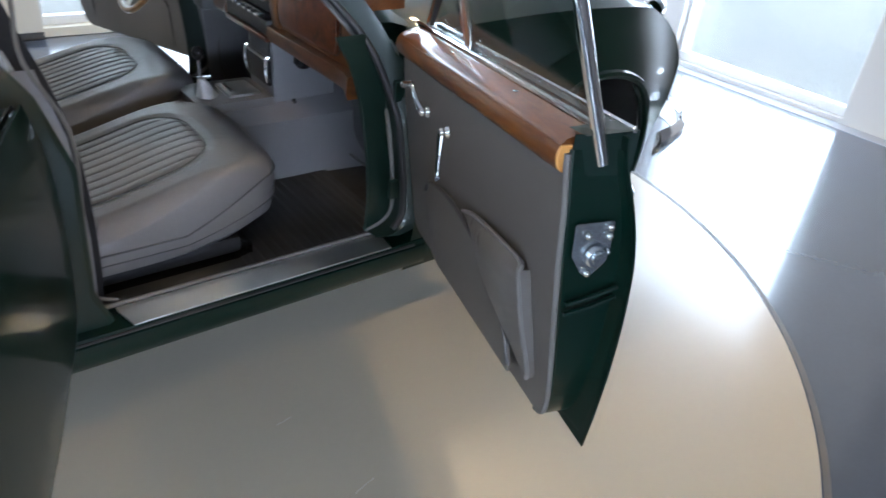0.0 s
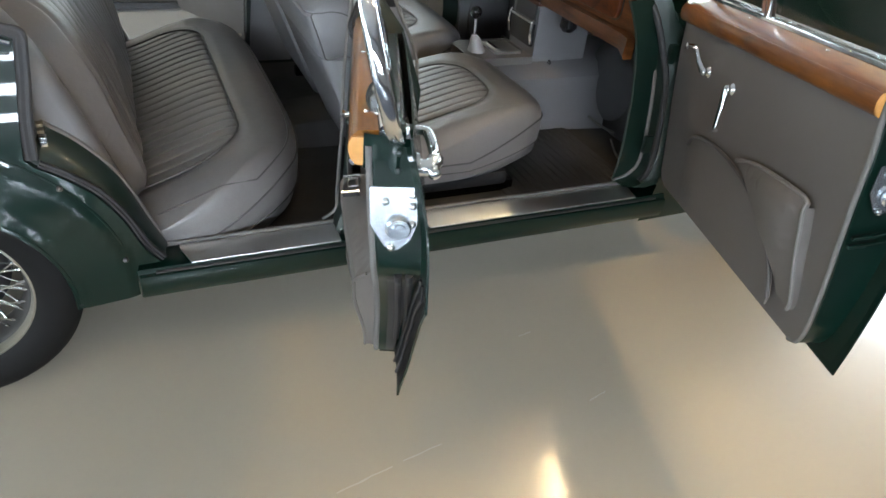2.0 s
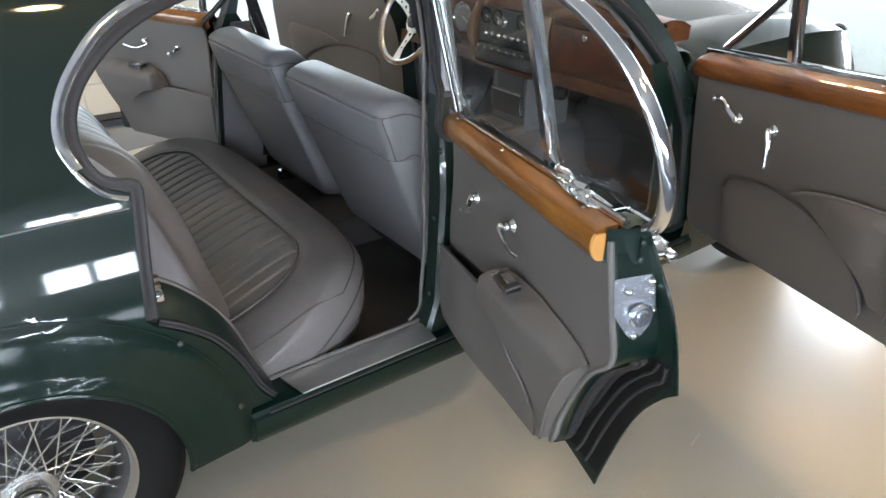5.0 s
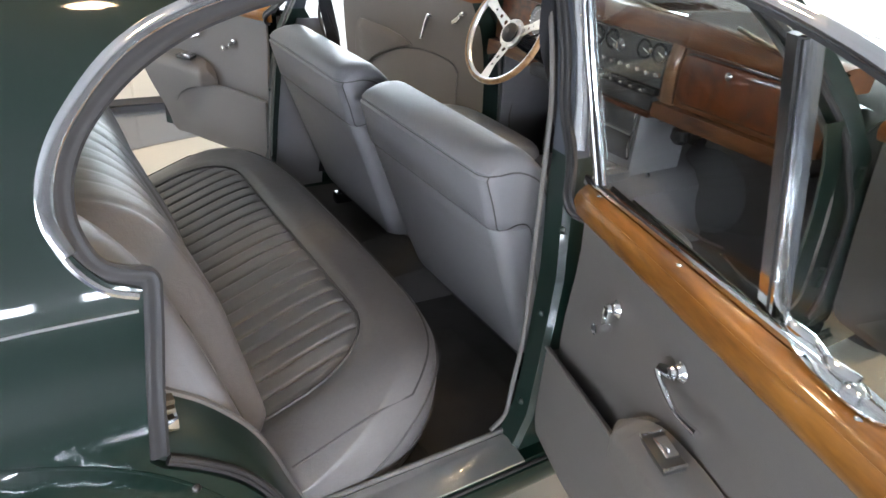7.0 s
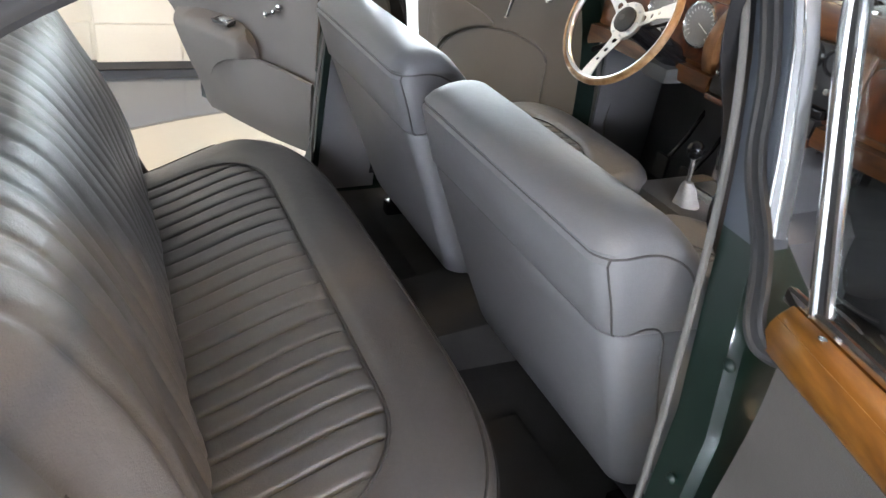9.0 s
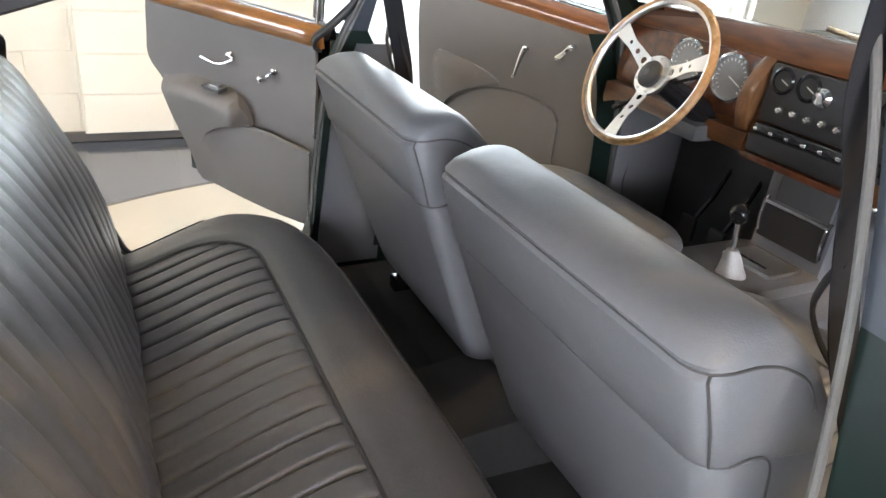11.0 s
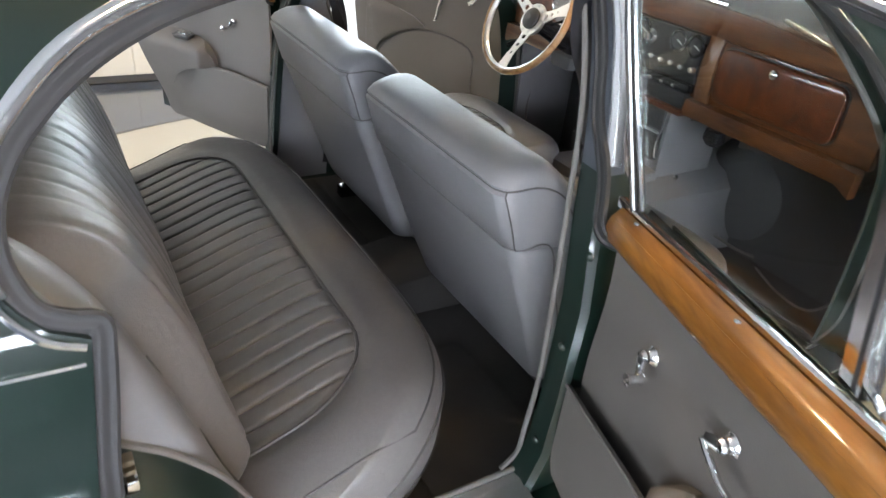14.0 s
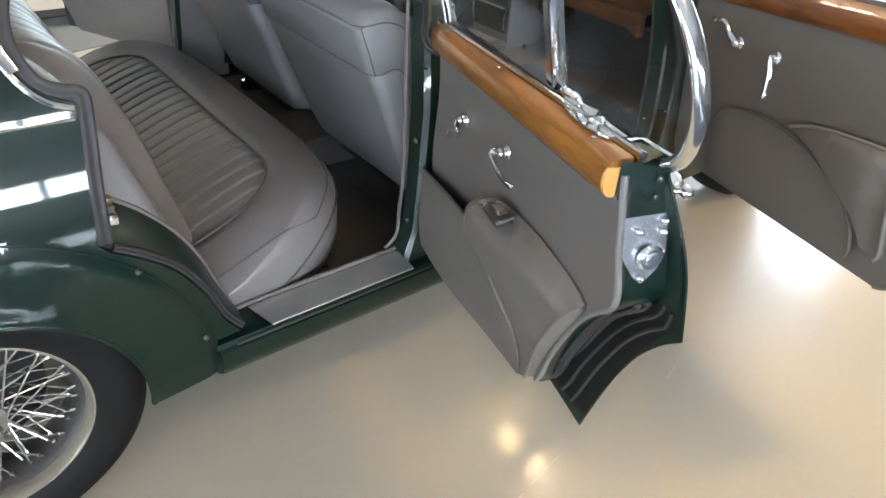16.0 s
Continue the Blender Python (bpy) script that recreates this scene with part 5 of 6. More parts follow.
for s, l in ((1, 0.13), (-1, 0.10)):
    p0 = wheel_m @ Vector((0, 0.02 * s, -0.06))
    p1 = wheel_m @ Vector((-0.02, (0.03 + l) * s, -0.045))
    part("column_stalk", tube([p0, (p0 + p1) / 2, p1], [0.005, 0.004, 0.008], 8), BLACK_GLOSS, car)
part("column_bracket", box(1.88, 1.99, 0.29, 0.40, 0.82, 0.87, 0.02), BULGE, car)
for y in (0.24, 0.36, 0.48):
    part("pedal", box(2.16, 2.175, y - 0.03, y + 0.03, 0.42, 0.50, 0.006), RUBBER, car)
    part("pedal_arm", tube([(2.175, y, 0.47), (2.25, y, 0.56), (2.30, y, 0.66)], 0.008, 6), BLACK_GLOSS, car)
part("handbrake", tube(spline([(1.25, 0.72, 0.40), (1.36, 0.71, 0.43), (1.48, 0.705, 0.50)], 4), [0.012] * 8 + [0.016], 8), BLACK_GLOSS, car)
# belt straps on the posts


def belt(s):
    pts = spline([(1.095, s * 0.590, 1.33), (1.098, s * 0.596, 1.21), (1.134, s * 0.600, 1.125), (1.158, s * 0.605, 1.04), (1.192, s * 0.620, 0.924), (1.215, s * 0.665, 0.80), (1.215, s * 0.705, 0.62), (1.20, s * 0.725, 0.40)], 6)
    part("seat_belt", sweep([(-0.023, -0.001), (0.023, -0.001), (0.023, 0.001), (-0.023, 0.001)], pts, up=(0, s, 0)), STRAP, car, "black seat belt webbing hanging on the post")
    loop = spline([(1.160, s * 0.603, 1.03), (1.170, s * 0.585, 0.99), (1.185, s * 0.575, 0.95), (1.200, s * 0.590, 0.91), (1.205, s * 0.625, 0.88)], 5)
    part("belt_loop", tube(loop, 0.009, 6, flat=0.35), STRAP, car)


sides(belt)

# ---- doors, built along (u from the hinge, n towards the cabin, z up) and swung open ----


def door(rear, s, hinge, angle, label):
    a = radians(angle)
    w, n = Vector((-math.cos(a), s * math.sin(a), 0)), Vector((-math.sin(a), -s * math.cos(a), 0))
    sg = 1 if s > 0 else -1
    m = Matrix.Identity(4)
    m.col[0], m.col[1], m.col[2], m.col[3] = (*w, 0), (*(n * sg), 0), (0, 0, 1, 0), (*hinge, 0, 1)

    def P(u, nn, z):
        return Vector((u, sg * nn, z))
    if rear:
        end = [(0.703, 1.010), (0.708, 0.975), (0.715, 0.94), (0.726, 0.87), (0.737, 0.812), (0.724, 0.776), (0.686, 0.738), (0.645, 0.684), (0.605, 0.607), (0.574, 0.530), (0.562, 0.480), (0.545, 0.447)]
        fz, fn = [0.42, 0.60, 0.75, 0.90, 1.05], [-0.046, -0.044, -0.034, -0.020, -0.012]
        skin_end = [(0.705, 1.02), (0.724, 0.975), (0.752, 0.915), (0.776, 0.855), (0.803, 0.755), (0.765, 0.715), (0.722, 0.650), (0.690, 0.570), (0.668, 0.490), (0.655, 0.416)]
        top, bottom, wt, wb, lean = 0.965, 0.435, 1.006, 0.947, 0.032
        sz, sn = [0.41, 0.50, 0.62, 0.76, 0.88, 0.95, 1.03], [-0.090, -0.106, -0.116, -0.121, -0.116, -0.100, -0.076]
    else:
        end = [(0.858, 1.075), (0.864, 1.02), (0.872, 0.94), (0.872, 0.72), (0.868, 0.60), (0.862, 0.52), (0.845, 0.472), (0.815, 0.455)]
        fz, fn = [0.44, 0.60, 0.75, 0.90, 1.05], [-0.058, -0.036, -0.014, 0.004, 0.014]
        skin_end = [(0.886, 1.10), (0.903, 0.99), (0.915, 0.86), (0.920, 0.70), (0.922, 0.55), (0.925, 0.437)]
        top, bottom, wt, wb, lean = 0.985, 0.445, 1.036, 0.966, 0.078
        sz, sn = [0.43, 0.50, 0.62, 0.76, 0.88, 0.98, 1.06], [-0.112, -0.124, -0.134, -0.136, -0.130, -0.108, -0.078]

    def face(z):
        return sum(interp(z + d, fz, fn) for d in (-0.03, 0, 0.03)) / 3

    def bow(u, z=0.95):
        return (0.022 + 0.022 * soft((0.90 - z) / 0.22)) * (1 - soft(u / 0.50)) if rear else 0.0

    def skin(z):
        return sum(interp(z + d, sz, sn) for d in (-0.03, 0, 0.03)) / 3
    es = spline2(end, 5)
    sk = spline2(skin_end[:5], 4) + spline2(skin_end[4:], 5)[1:] if rear else spline2(skin_end, 5)
    # outer skin
    def dip(u):
        return 0.042 * (1 - soft((u - 0.56) / 0.11)) if rear else 0.0
    outline = ([(0.0, 0.973), (0.56, 0.986), (0.66, 1.006)] if rear else [(0.0, 1.045)]) + sk + [(0.02, sk[-1][1])]
    shell = part("rear_door" if rear else "front_door", sheet(outline, lambda u, z: P(u, skin(z) - 0.006 * math.sin(math.pi * min(1, max(0, u / 0.8))), z), step=0.06, thick=-0.004), PAINT, car, label)
    shell.matrix_local = m
    # lock-end face and folded lip between panel edge and skin
    e2 = [(interp(z, [q[1] for q in sk[::-1]], [q[0] for q in sk[::-1]]), z) for _, z in es]
    rows = [[P(u, face(z) - 0.004, z) for u, z in es], [P(u + 0.005, face(z) - 0.010, z) for u, z in es], [P(u + 0.006, skin(z) + 0.030, z) for u, z in es], [P(u + 0.008, skin(z) + 0.010, z) for u, z in es],
            [P(su - 0.004, skin(z) + 0.002, z) for (u, z), (su, _) in zip(es, e2)]]
    part("door_end", loft(rows[:4], False, False), PAINT, shell)
    cut = sum(1 for _, z in es if z > 0.79) if rear else len(es)
    part("door_flange", loft([r[:cut + 1] for r in rows[3:]], False, False), PAINT, shell)
    if rear:
        part("door_flange", loft([r[cut:] for r in rows[3:]], False, False), TYRE, shell, "black rubber-faced flange of the arch edge")
        for t in (0.30, 0.62):
            part("flange_rib", tube([p + (q - p) * t + P(0, 0.002, 0) for p, q in zip(rows[3][cut:], rows[4][cut:])], 0.0036, 6), RUBBER, shell, "black rubber rib on the arch edge")
    if rear:
        # pressed ribs that follow the wheel arch
        low_end = [(u, z) for u, z in es if 0.455 < z < 0.785]
        part("rubber_band", loft([[P(u + 0.0085, face(z) - 0.022, z) for u, z in low_end], [P(u + 0.0095, (face(z) + skin(z)) / 2 - 0.012, z) for u, z in low_end], [P(u + 0.0105, skin(z) + 0.016, z) for u, z in low_end]], False, False), RUBBER, shell, "broad black rubber band on the arch edge")
        for o in (0.042, 0.060):
            rib = [P(u + 0.006, min(face(z) - o, -0.04 - o * 0.75), z - 0.002) for u, z in es if 0.50 < z < 0.79]
            part("rubber_rib", tube(rib, 0.007, 8), RUBBER, shell, "black rubber strip on the door's arch edge")
    else:
        for o in (0.0, 0.022):
            part("door_rib", tube([P(0.888, face(0.77) - 0.012, 0.765 + o), P(0.890, face(0.77) - 0.05, 0.772 + o), P(0.892, skin(0.78) + 0.012, 0.790 + o)], 0.005, 6), PAINT, shell)
    # bottom and hinge-side closing faces
    part("door_base", loft([[P(u, face(bottom) - 0.01, bottom + 0.004), P(u, skin(bottom) + 0.004, bottom + 0.002)] for u in (0.02, 0.2, 0.4, es[-1][0])], False, False), PAINT, shell)
    part("door_front_edge", loft([[P(0.0, face(z) - 0.01, z), P(-0.006, face(z) - 0.05, z), P(0.0, skin(z), z)] for z in (bottom, 0.6, 0.75, 0.9, top)], False, False), SEAL, shell)
    # waist: closes the top between wood cap and skin
    part("waist", loft([[P(u, skin(1.0) + 0.030, wt + lean * u + 0.001 - dip(u)), P(u, skin(1.0) + 0.012, wt + lean * u + 0.002 - dip(u)), P(u, skin(1.0), wt + lean * u - 0.012 - dip(u))] for u in (0.0, 0.2, 0.4, 0.54, 0.6, 0.65, es[0][0] + 0.005)], False, False), PAINT, shell)
    part("glass_channel", loft([[P(u, face(1.0) - 0.002, top + lean * u), P(u, face(1.0) - 0.03, wt + lean * u - 0.004), P(u, skin(1.0) + 0.031, wt + lean * u - dip(u))] for u in (0.0, 0.2, 0.4, 0.54, 0.6, 0.65, es[0][0] - 0.01)], False, False), TYRE, shell, "black rubber glass channel")
    eu, su = es[0][0], sk[0][0]
    we = wt + lean * eu
    def waist_n(u):
        """Where the glass meets the waist."""
        return -0.004 - 0.050 * u if rear else face(1.0) - 0.050

    def cap_n(u):
        return 0.007 - 0.016 * u if rear else face(wb)
    part("waist_end", loft([[P(eu - 0.001, cap_n(eu) - 0.004, we - 0.003), P(eu + 0.008, face(1.0) - 0.03, we - 0.002), P(eu + 0.012, skin(1.0) + 0.025, we + 0.002), P(su - 0.006, skin(1.0) + 0.002, we + 0.006)], [P(eu - 0.001, cap_n(eu) - 0.004, wb + lean * eu - 0.004), P(eu + 0.010, face(1.0) - 0.03, wb + lean * eu - 0.004), P(eu + 0.014, skin(1.0) + 0.025, wb + lean * eu - 0.004), P(su - 0.004, skin(1.0) + 0.002, wb + lean * eu - 0.004)]], False, False), PAINT, shell)
    part("waist_cover", loft([[P(eu - 0.03, face(1.0) - 0.01, we - 0.003), P(eu - 0.03, skin(1.0), we + 0.004)], [P(eu + 0.010, face(1.0) - 0.02, we - 0.003), P(su - 0.006, skin(1.0) + 0.002, we + 0.006)]], False, False), PAINT, shell)
    # trim panel
    tip = top + lean * es[0][0]
    pan = [(0.015, top), (interp(-tip, [-q[1] for q in es], [q[0] for q in es]), tip)] + [q for q in es if q[1] < tip - 0.004] + [(0.05, bottom), (0.025, bottom + 0.01), (0.012, bottom + 0.04)]
    bm = sheet(pan, lambda u, z: P(u, face(z) + bow(u, z), z), step=0.05, thick=0.010)
    panel = part("trim_panel", bm, TRIM, shell, "grey leathercloth door trim panel")
    part("trim_edging", tube([P(u - 0.001, face(z) - 0.002, z) for u, z in es[1:]], 0.006, 8), PIPING_PALE, shell, "pale grey edge beading")
    # wood capping with a pale cut end
    prof = [(0.003, 0.0), (0.010, 0.002), (0.016, 0.009), (0.0195, 0.019), (0.0205, 0.029), (0.0190, 0.039), (0.0155, 0.046), (0.0145, 0.0475), (0.0135, 0.0475), (0.0120, 0.0500), (0.004, 0.0575)]
    stations = [0.0, 0.004] + [0.06 * k for k in range(1, 11)] + [es[0][0] - 0.012, es[0][0] - 0.008]

    def cap_row(u, back=0.0):
        return [P(u, cap_n(u) + dn - back, wb + dz + lean * u) for dn, dz in prof] + [P(u, waist_n(u) + 0.008, wt + lean * u), P(u, waist_n(u) + 0.007, wt - 0.010 + lean * u), P(u, cap_n(u) - 0.012, wb + lean * u)]
    part("wood_cap", loft([cap_row(u, 0.004 if u == 0 else 0.0) for u in stations]), WOODCAP if rear else FRONTCAP, shell, "polished walnut door capping", sharp=50)
    part("wood_cap_end", loft([[P(stations[-1] + o, cap_n(stations[-1]) + max(dn - k, -0.004), wb + dz + lean * stations[-1]) for dn, dz in [(-0.004, 0.0)] + prof[:9] + [(-0.004, 0.0475)]] for o, k in ((0.0, 0.0), (0.005, 0.0015))]), WOODEND, shell, "pale cut end of the capping")
    for u in (0.055, 0.30, 0.62):
        part("cap_screw", revolve([(0.0045, 0), (0.0045, 0.001), (0.002, 0.002), (0.0005, 0.0021)], 10, Matrix.Translation(P(u, (cap_n(u) + waist_n(u) + 0.008) / 2 + 0.004, wt + lean * u - 0.0005))), CHROME, shell)
    # bright channels along both sides of the glass
    part("waist_chrome", sweep([(-0.006, -0.010), (0.006, -0.010), (0.006, 0.004), (0.003, 0.007), (-0.006, 0.004)], [P(u, waist_n(u), wt + 0.004 + lean * u) for u in [-0.02] + [0.1 * k for k in range(1, 7)] + [es[0][0]]]), CHROME, shell, "chrome glass channel")
    part("waist_chrome", sweep([(-0.004, -0.004), (0.004, -0.004), (0.003, 0.003), (-0.002, 0.005)], [P(u, skin(1.0) + 0.010, wt + 0.004 + lean * u - dip(u)) for u in (0.0, 0.3, 0.54, 0.6, 0.65, es[0][0] + 0.02)]), CHROME, shell)
    # window frame, leaning in with the body
    def W(u, z):
        return P(u, -0.058 + 0.054 * max(0.0, 1 - max(u, 0) / 0.60) + (0.25 - 0.08 * max(0.0, 1 - max(u, 0) / 0.60)) * (z - 1.03), z) if rear else P(u, -0.058 + 0.36 * (z - 1.03), z)
    if rear:
        frame_pts = [(0.026, 1.00), (0.000, 1.12), (-0.040, 1.30), (-0.012, 1.368), (0.12, 1.384), (0.34, 1.378), (0.49, 1.358), (0.61, 1.326), (0.692, 1.290), (0.742, 1.250), (0.774, 1.205), (0.788, 1.160), (0.789, 1.125), (0.778, 1.085), (0.758, 1.052), (0.730, 1.030)]
        div = [(0.425, 1.03), (0.424, 1.17), (0.420, 1.355)]
    else:
        frame_pts = [(0.865, 1.05), (0.858, 1.18), (0.848, 1.32), (0.80, 1.352), (0.62, 1.356), (0.48, 1.345), (0.36, 1.29), (0.20, 1.17), (0.05, 1.06)]
        div = [(0.30, 1.05), (0.315, 1.15), (0.335, 1.265)]
    outer = [W(u, z) for u, z in spline2(frame_pts, 5)]
    outer = outer if rear else outer[::-1]
    inward = Vector((0, 1, 0))
    part("window_frame", sweep([(0.003 + 0.009 * math.cos(2 * math.pi * k / 12), 0.012 * math.sin(2 * math.pi * k / 12)) for k in range(12)], outer, up=inward), CHROME, shell, "bright chrome window frame")
    part("window_rubber", sweep([(-0.0095, -0.006), (-0.004, -0.008), (-0.004, 0.008), (-0.0095, 0.006)], outer, up=inward), RUBBER, shell)
    part("window_divider", sweep([(-0.010, -0.006), (0.007, -0.006), (0.008, 0.0), (0.006, 0.004), (0.002, 0.0075), (-0.003, 0.009), (-0.008, 0.0075), (-0.011, 0.003)], [W(u, z) for u, z in div], up=inward), CHROME, shell, "chrome quarter-light bar")
    part("divider_rubber", sweep([(-0.005, -0.005), (0.005, -0.005), (0.005, 0.005), (-0.005, 0.005)], [W(u + 0.013, z) for u, z in div], up=inward), RUBBER, shell)
    part("divider_bead", sweep([(-0.0050, -sg * 0.011), (-0.0042, -sg * 0.004), (-0.0028, sg * 0.004), (-0.0005, sg * 0.010), (0.004, sg * 0.010), (0.004, -sg * 0.011)], [W(u + 0.023, z) for u, z in div], up=inward), CHROME, shell)
    if rear:
        part("frame_bead", tube([W(0.282 - 0.24 * z, z) + P(0, 0.004, 0) for z in (1.02, 1.1, 1.2, 1.3, 1.37)], 0.0042, 8), CHROME, shell)
        part("glass_run", tube([W(0.268 - 0.24 * z, z) + P(0, 0.002, 0) for z in (1.02, 1.1, 1.2, 1.3, 1.37)], 0.0065, 8), RUBBER, shell)
    pane = [(u, z) for u, z in spline2(frame_pts, 4)]
    gl = part("window_glass", sheet(pane, lambda u, z: W(u, z) + P(0, 0.002, 0), step=0.2, thick=0.004), GLASS, shell, "clear door glass")
    gl.visible_shadow = False
    # lock plate with its screws and wheel
    lu, lz = (0.722, 0.945) if rear else (0.886, 0.950)
    nf = face(lz) - (0.002 if rear else 0.020)

    def L(a2, b2, o=0.0):
        return P(lu + o + (0.19 if rear else 0.02) * (lz - b2), nf - a2, b2)
    plate = [(0.0, lz - 0.003), (0.003, lz), (0.073, lz), (0.076, lz - 0.003), (0.078, lz - 0.060), (0.068, lz - 0.088), (0.050, lz - 0.104), (0.038, lz - 0.107), (0.026, lz - 0.098), (0.003, lz - 0.062)]
    part("lock_plate", sheet(plate, lambda p2, q2: L(p2, q2), step=0.05, thick=0.003), PLATED, shell, "bright plated lock plate")
    mm = pose(0, 0, 0, 0, 90)
    for p2, q2 in ((0.026, lz - 0.022), (0.068, lz - 0.010), (0.069, lz - 0.028), (0.070, lz - 0.058), (0.038, lz - 0.098)):
        part("lock_screw", revolve([(0.0065, 0), (0.0065, 0.003), (0.004, 0.006), (0.001, 0.007)], 10, Matrix.Translation(L(p2, q2, 0.003)) @ mm), CHROME, shell)
    part("lock_wheel", revolve([(0.021, 0), (0.021, 0.006), (0.018, 0.009), (0.012, 0.009), (0.011, 0.013), (0.001, 0.014)], 24, Matrix.Translation(L(0.048, lz - 0.064, 0.003)) @ mm), PLATED, shell)
    # inside handle and window winder, each a boss with a curved lever
    for nm, u, z, tip in (("window_winder", 0.168 if rear else 0.212, 0.854 if rear else 0.887, (-0.066, 0.048)), ("door_handle", 0.350, 0.867 if rear else 0.892, (0.100, -0.020) if rear else (0.030, -0.102))):
        if rear and nm == "window_winder":
            tip = (0.022, -0.020)
        f0 = face(z) + bow(u) + 0.002
        q = pose(0, 0, 0, 90 if sg < 0 else -90)
        ob = part(nm, revolve([(0.016, 0), (0.016, 0.003), (0.013, 0.006), (0.010, 0.012), (0.0115, 0.017), (0.0085, 0.022), (0.001, 0.024)], 20, Matrix.Translation(P(u, f0, z)) @ q), CHROME, shell, "chrome " + nm.replace("_", " "))
        du, dz = tip
        arch_u = -0.022 if rear and nm == "door_handle" else du * 0.4
        lever = spline([P(u, f0 + 0.017, z), P(u + arch_u, f0 + 0.024, z + (dz * 0.45 if nm == "window_winder" or not rear else -0.010)), P(u + (arch_u + du) / 2, f0 + 0.028, z + (dz * 0.95 if nm == "window_winder" or not rear else -0.030)), P(u + du, f0 + 0.030, z + dz)], 4)
        part("lever", tube(lever, [0.010, 0.0095, 0.009, 0.008, 0.0072, 0.0066, 0.006, 0.0056, 0.0054, 0.0054, 0.006, 0.0070, 0.0075], 8, flat=0.7), CHROME, shell)
        if nm == "window_winder":
            part("knob", revolve([(0.006, -0.004), (0.009, 0.002), (0.007, 0.012), (0.0095, 0.024), (0.002, 0.028)], 14, Matrix.Translation(P(u + du, f0 + 0.026, z + dz)) @ q), CHROME, shell)
    # stuffed pockets
    if rear:
        low = spline2([(0.012, 0.662), (0.08, 0.670), (0.16, 0.678), (0.25, 0.676), (0.34, 0.660), (0.42, 0.624), (0.472, 0.572), (0.502, 0.508), (0.512, bottom + 0.003)], 5)

        def bulge(u, z):
            line = interp(u, [0.25, 0.34, 0.54, 0.67], [0.756, 0.764, 0.768, 0.744])
            full = (0.030 + 0.030 * (1 - soft((u - 0.38) / 0.32))) * (0.25 + 0.75 * soft((u - 0.262) / 0.05))
            return face(z) + bow(u, z) + 0.006 + full * soft((line - z) / 0.040) * (0.30 + 0.70 * soft((z - 0.46) / 0.20))

        def pk(u, z):
            w = soft((u - 0.34) / 0.12)
            return P(u, (1 - w) * (0.030 - 0.036 * soft((u - 0.10) / 0.42) - 0.012 * soft((0.50 - z) / 0.08)) + w * (bulge(u, z) + 0.004), z)
        part("map_pocket", sheet(low + [(0.012, bottom + 0.003)], pk, step=0.035, thick=0.008), TRIM, shell, "bulging grey map pocket", sharp=60)
        part("pocket_piping", tube([pk(u, z) + P(0, 0.001, 0.001) for u, z in low if z > 0.50], 0.004, 6), TRIM, shell)
        part("pocket_side", loft([[pk(0.012, z), P(0.012, face(z), z)] for z in (bottom + 0.003, 0.50, 0.58, 0.655)], False, False), TRIM, shell)
        part("pocket_base", loft([[pk(u, bottom + 0.003), P(u, face(bottom), bottom + 0.003)] for u in (0.012, 0.12, 0.25, 0.38, 0.51)], False, False), TRIM, shell)
        up = spline2([(0.268, 0.675), (0.276, 0.705), (0.300, 0.738), (0.345, 0.758), (0.44, 0.766), (0.54, 0.765), (0.62, 0.757), (0.668, 0.742)], 4)
        rt = spline2([(0.668, 0.742), (0.640, 0.69), (0.598, 0.61), (0.560, 0.53), (0.536, 0.452)], 4)[1:]
        lo = [(u + 0.004, z + 0.002) for u, z in reversed(low) if u > 0.275]

        def pb(u, z):
            return P(u, bulge(u, z), z)
        part("elastic_pocket", sheet(up + rt + lo, pb, step=0.022, thick=0.008), TRIM, shell, "padded grey door pocket with a sloping shelf", sharp=70)
        part("pocket_piping", tube([pb(u, z) + P(0, 0.002, 0) for u, z in rt], 0.0038, 6), TRIM, shell)
        part("pocket_end", loft([[pb(u, z), P(u + 0.004, face(z), z)] for u, z in rt], False, False), TRIM, shell)
        part("pocket_end", loft([[pb(u, z), P(u, face(z) + bow(u, z), z)] for u, z in up[:12]], False, False), TRIM, shell)
        seat_m = Matrix.Translation(P(0.400, face(0.76) + bow(0.40) + 0.046, 0.768)) @ Matrix.Rotation(radians(-sg * 9), 4, "X")
        part("ash_tray", move(box(-0.034, 0.034, -0.018, 0.018, -0.010, 0.001, 0.002), seat_m), TRAY, shell, "dull steel door ash tray with chrome edges")
        for e in (-0.034, 0.034):
            part("ash_tray_edge", move(tube([(e, -0.018, 0.002), (e, 0.018, 0.002)], 0.0028, 6), seat_m), CHROME, shell)
        part("ash_tray_tab", move(box(-0.022, 0.018, -sg * 0.004 - 0.011, -sg * 0.004 + 0.011, 0.0, 0.007, 0.003), seat_m), CHROME, shell)
        cz = wt + lean * 0.57
        pad = [(0.475, -0.052), (0.480, -0.034), (0.50, -0.020), (0.545, -0.010), (0.595, -0.010), (0.628, -0.020), (0.640, -0.036), (0.640, -0.054)]
        part("vent_catch", sheet(spline2(pad, 4), lambda u, v: P(u, v, cz + 0.004), step=0.03, thick=0.003), CHROME, shell, "chrome quarter-light catch")
        part("vent_catch_boss", revolve([(0.014, 0.0), (0.014, 0.008), (0.010, 0.013), (0.003, 0.015)], 20, Matrix.Translation(P(0.590, -0.030, cz + 0.004))), CHROME, shell)
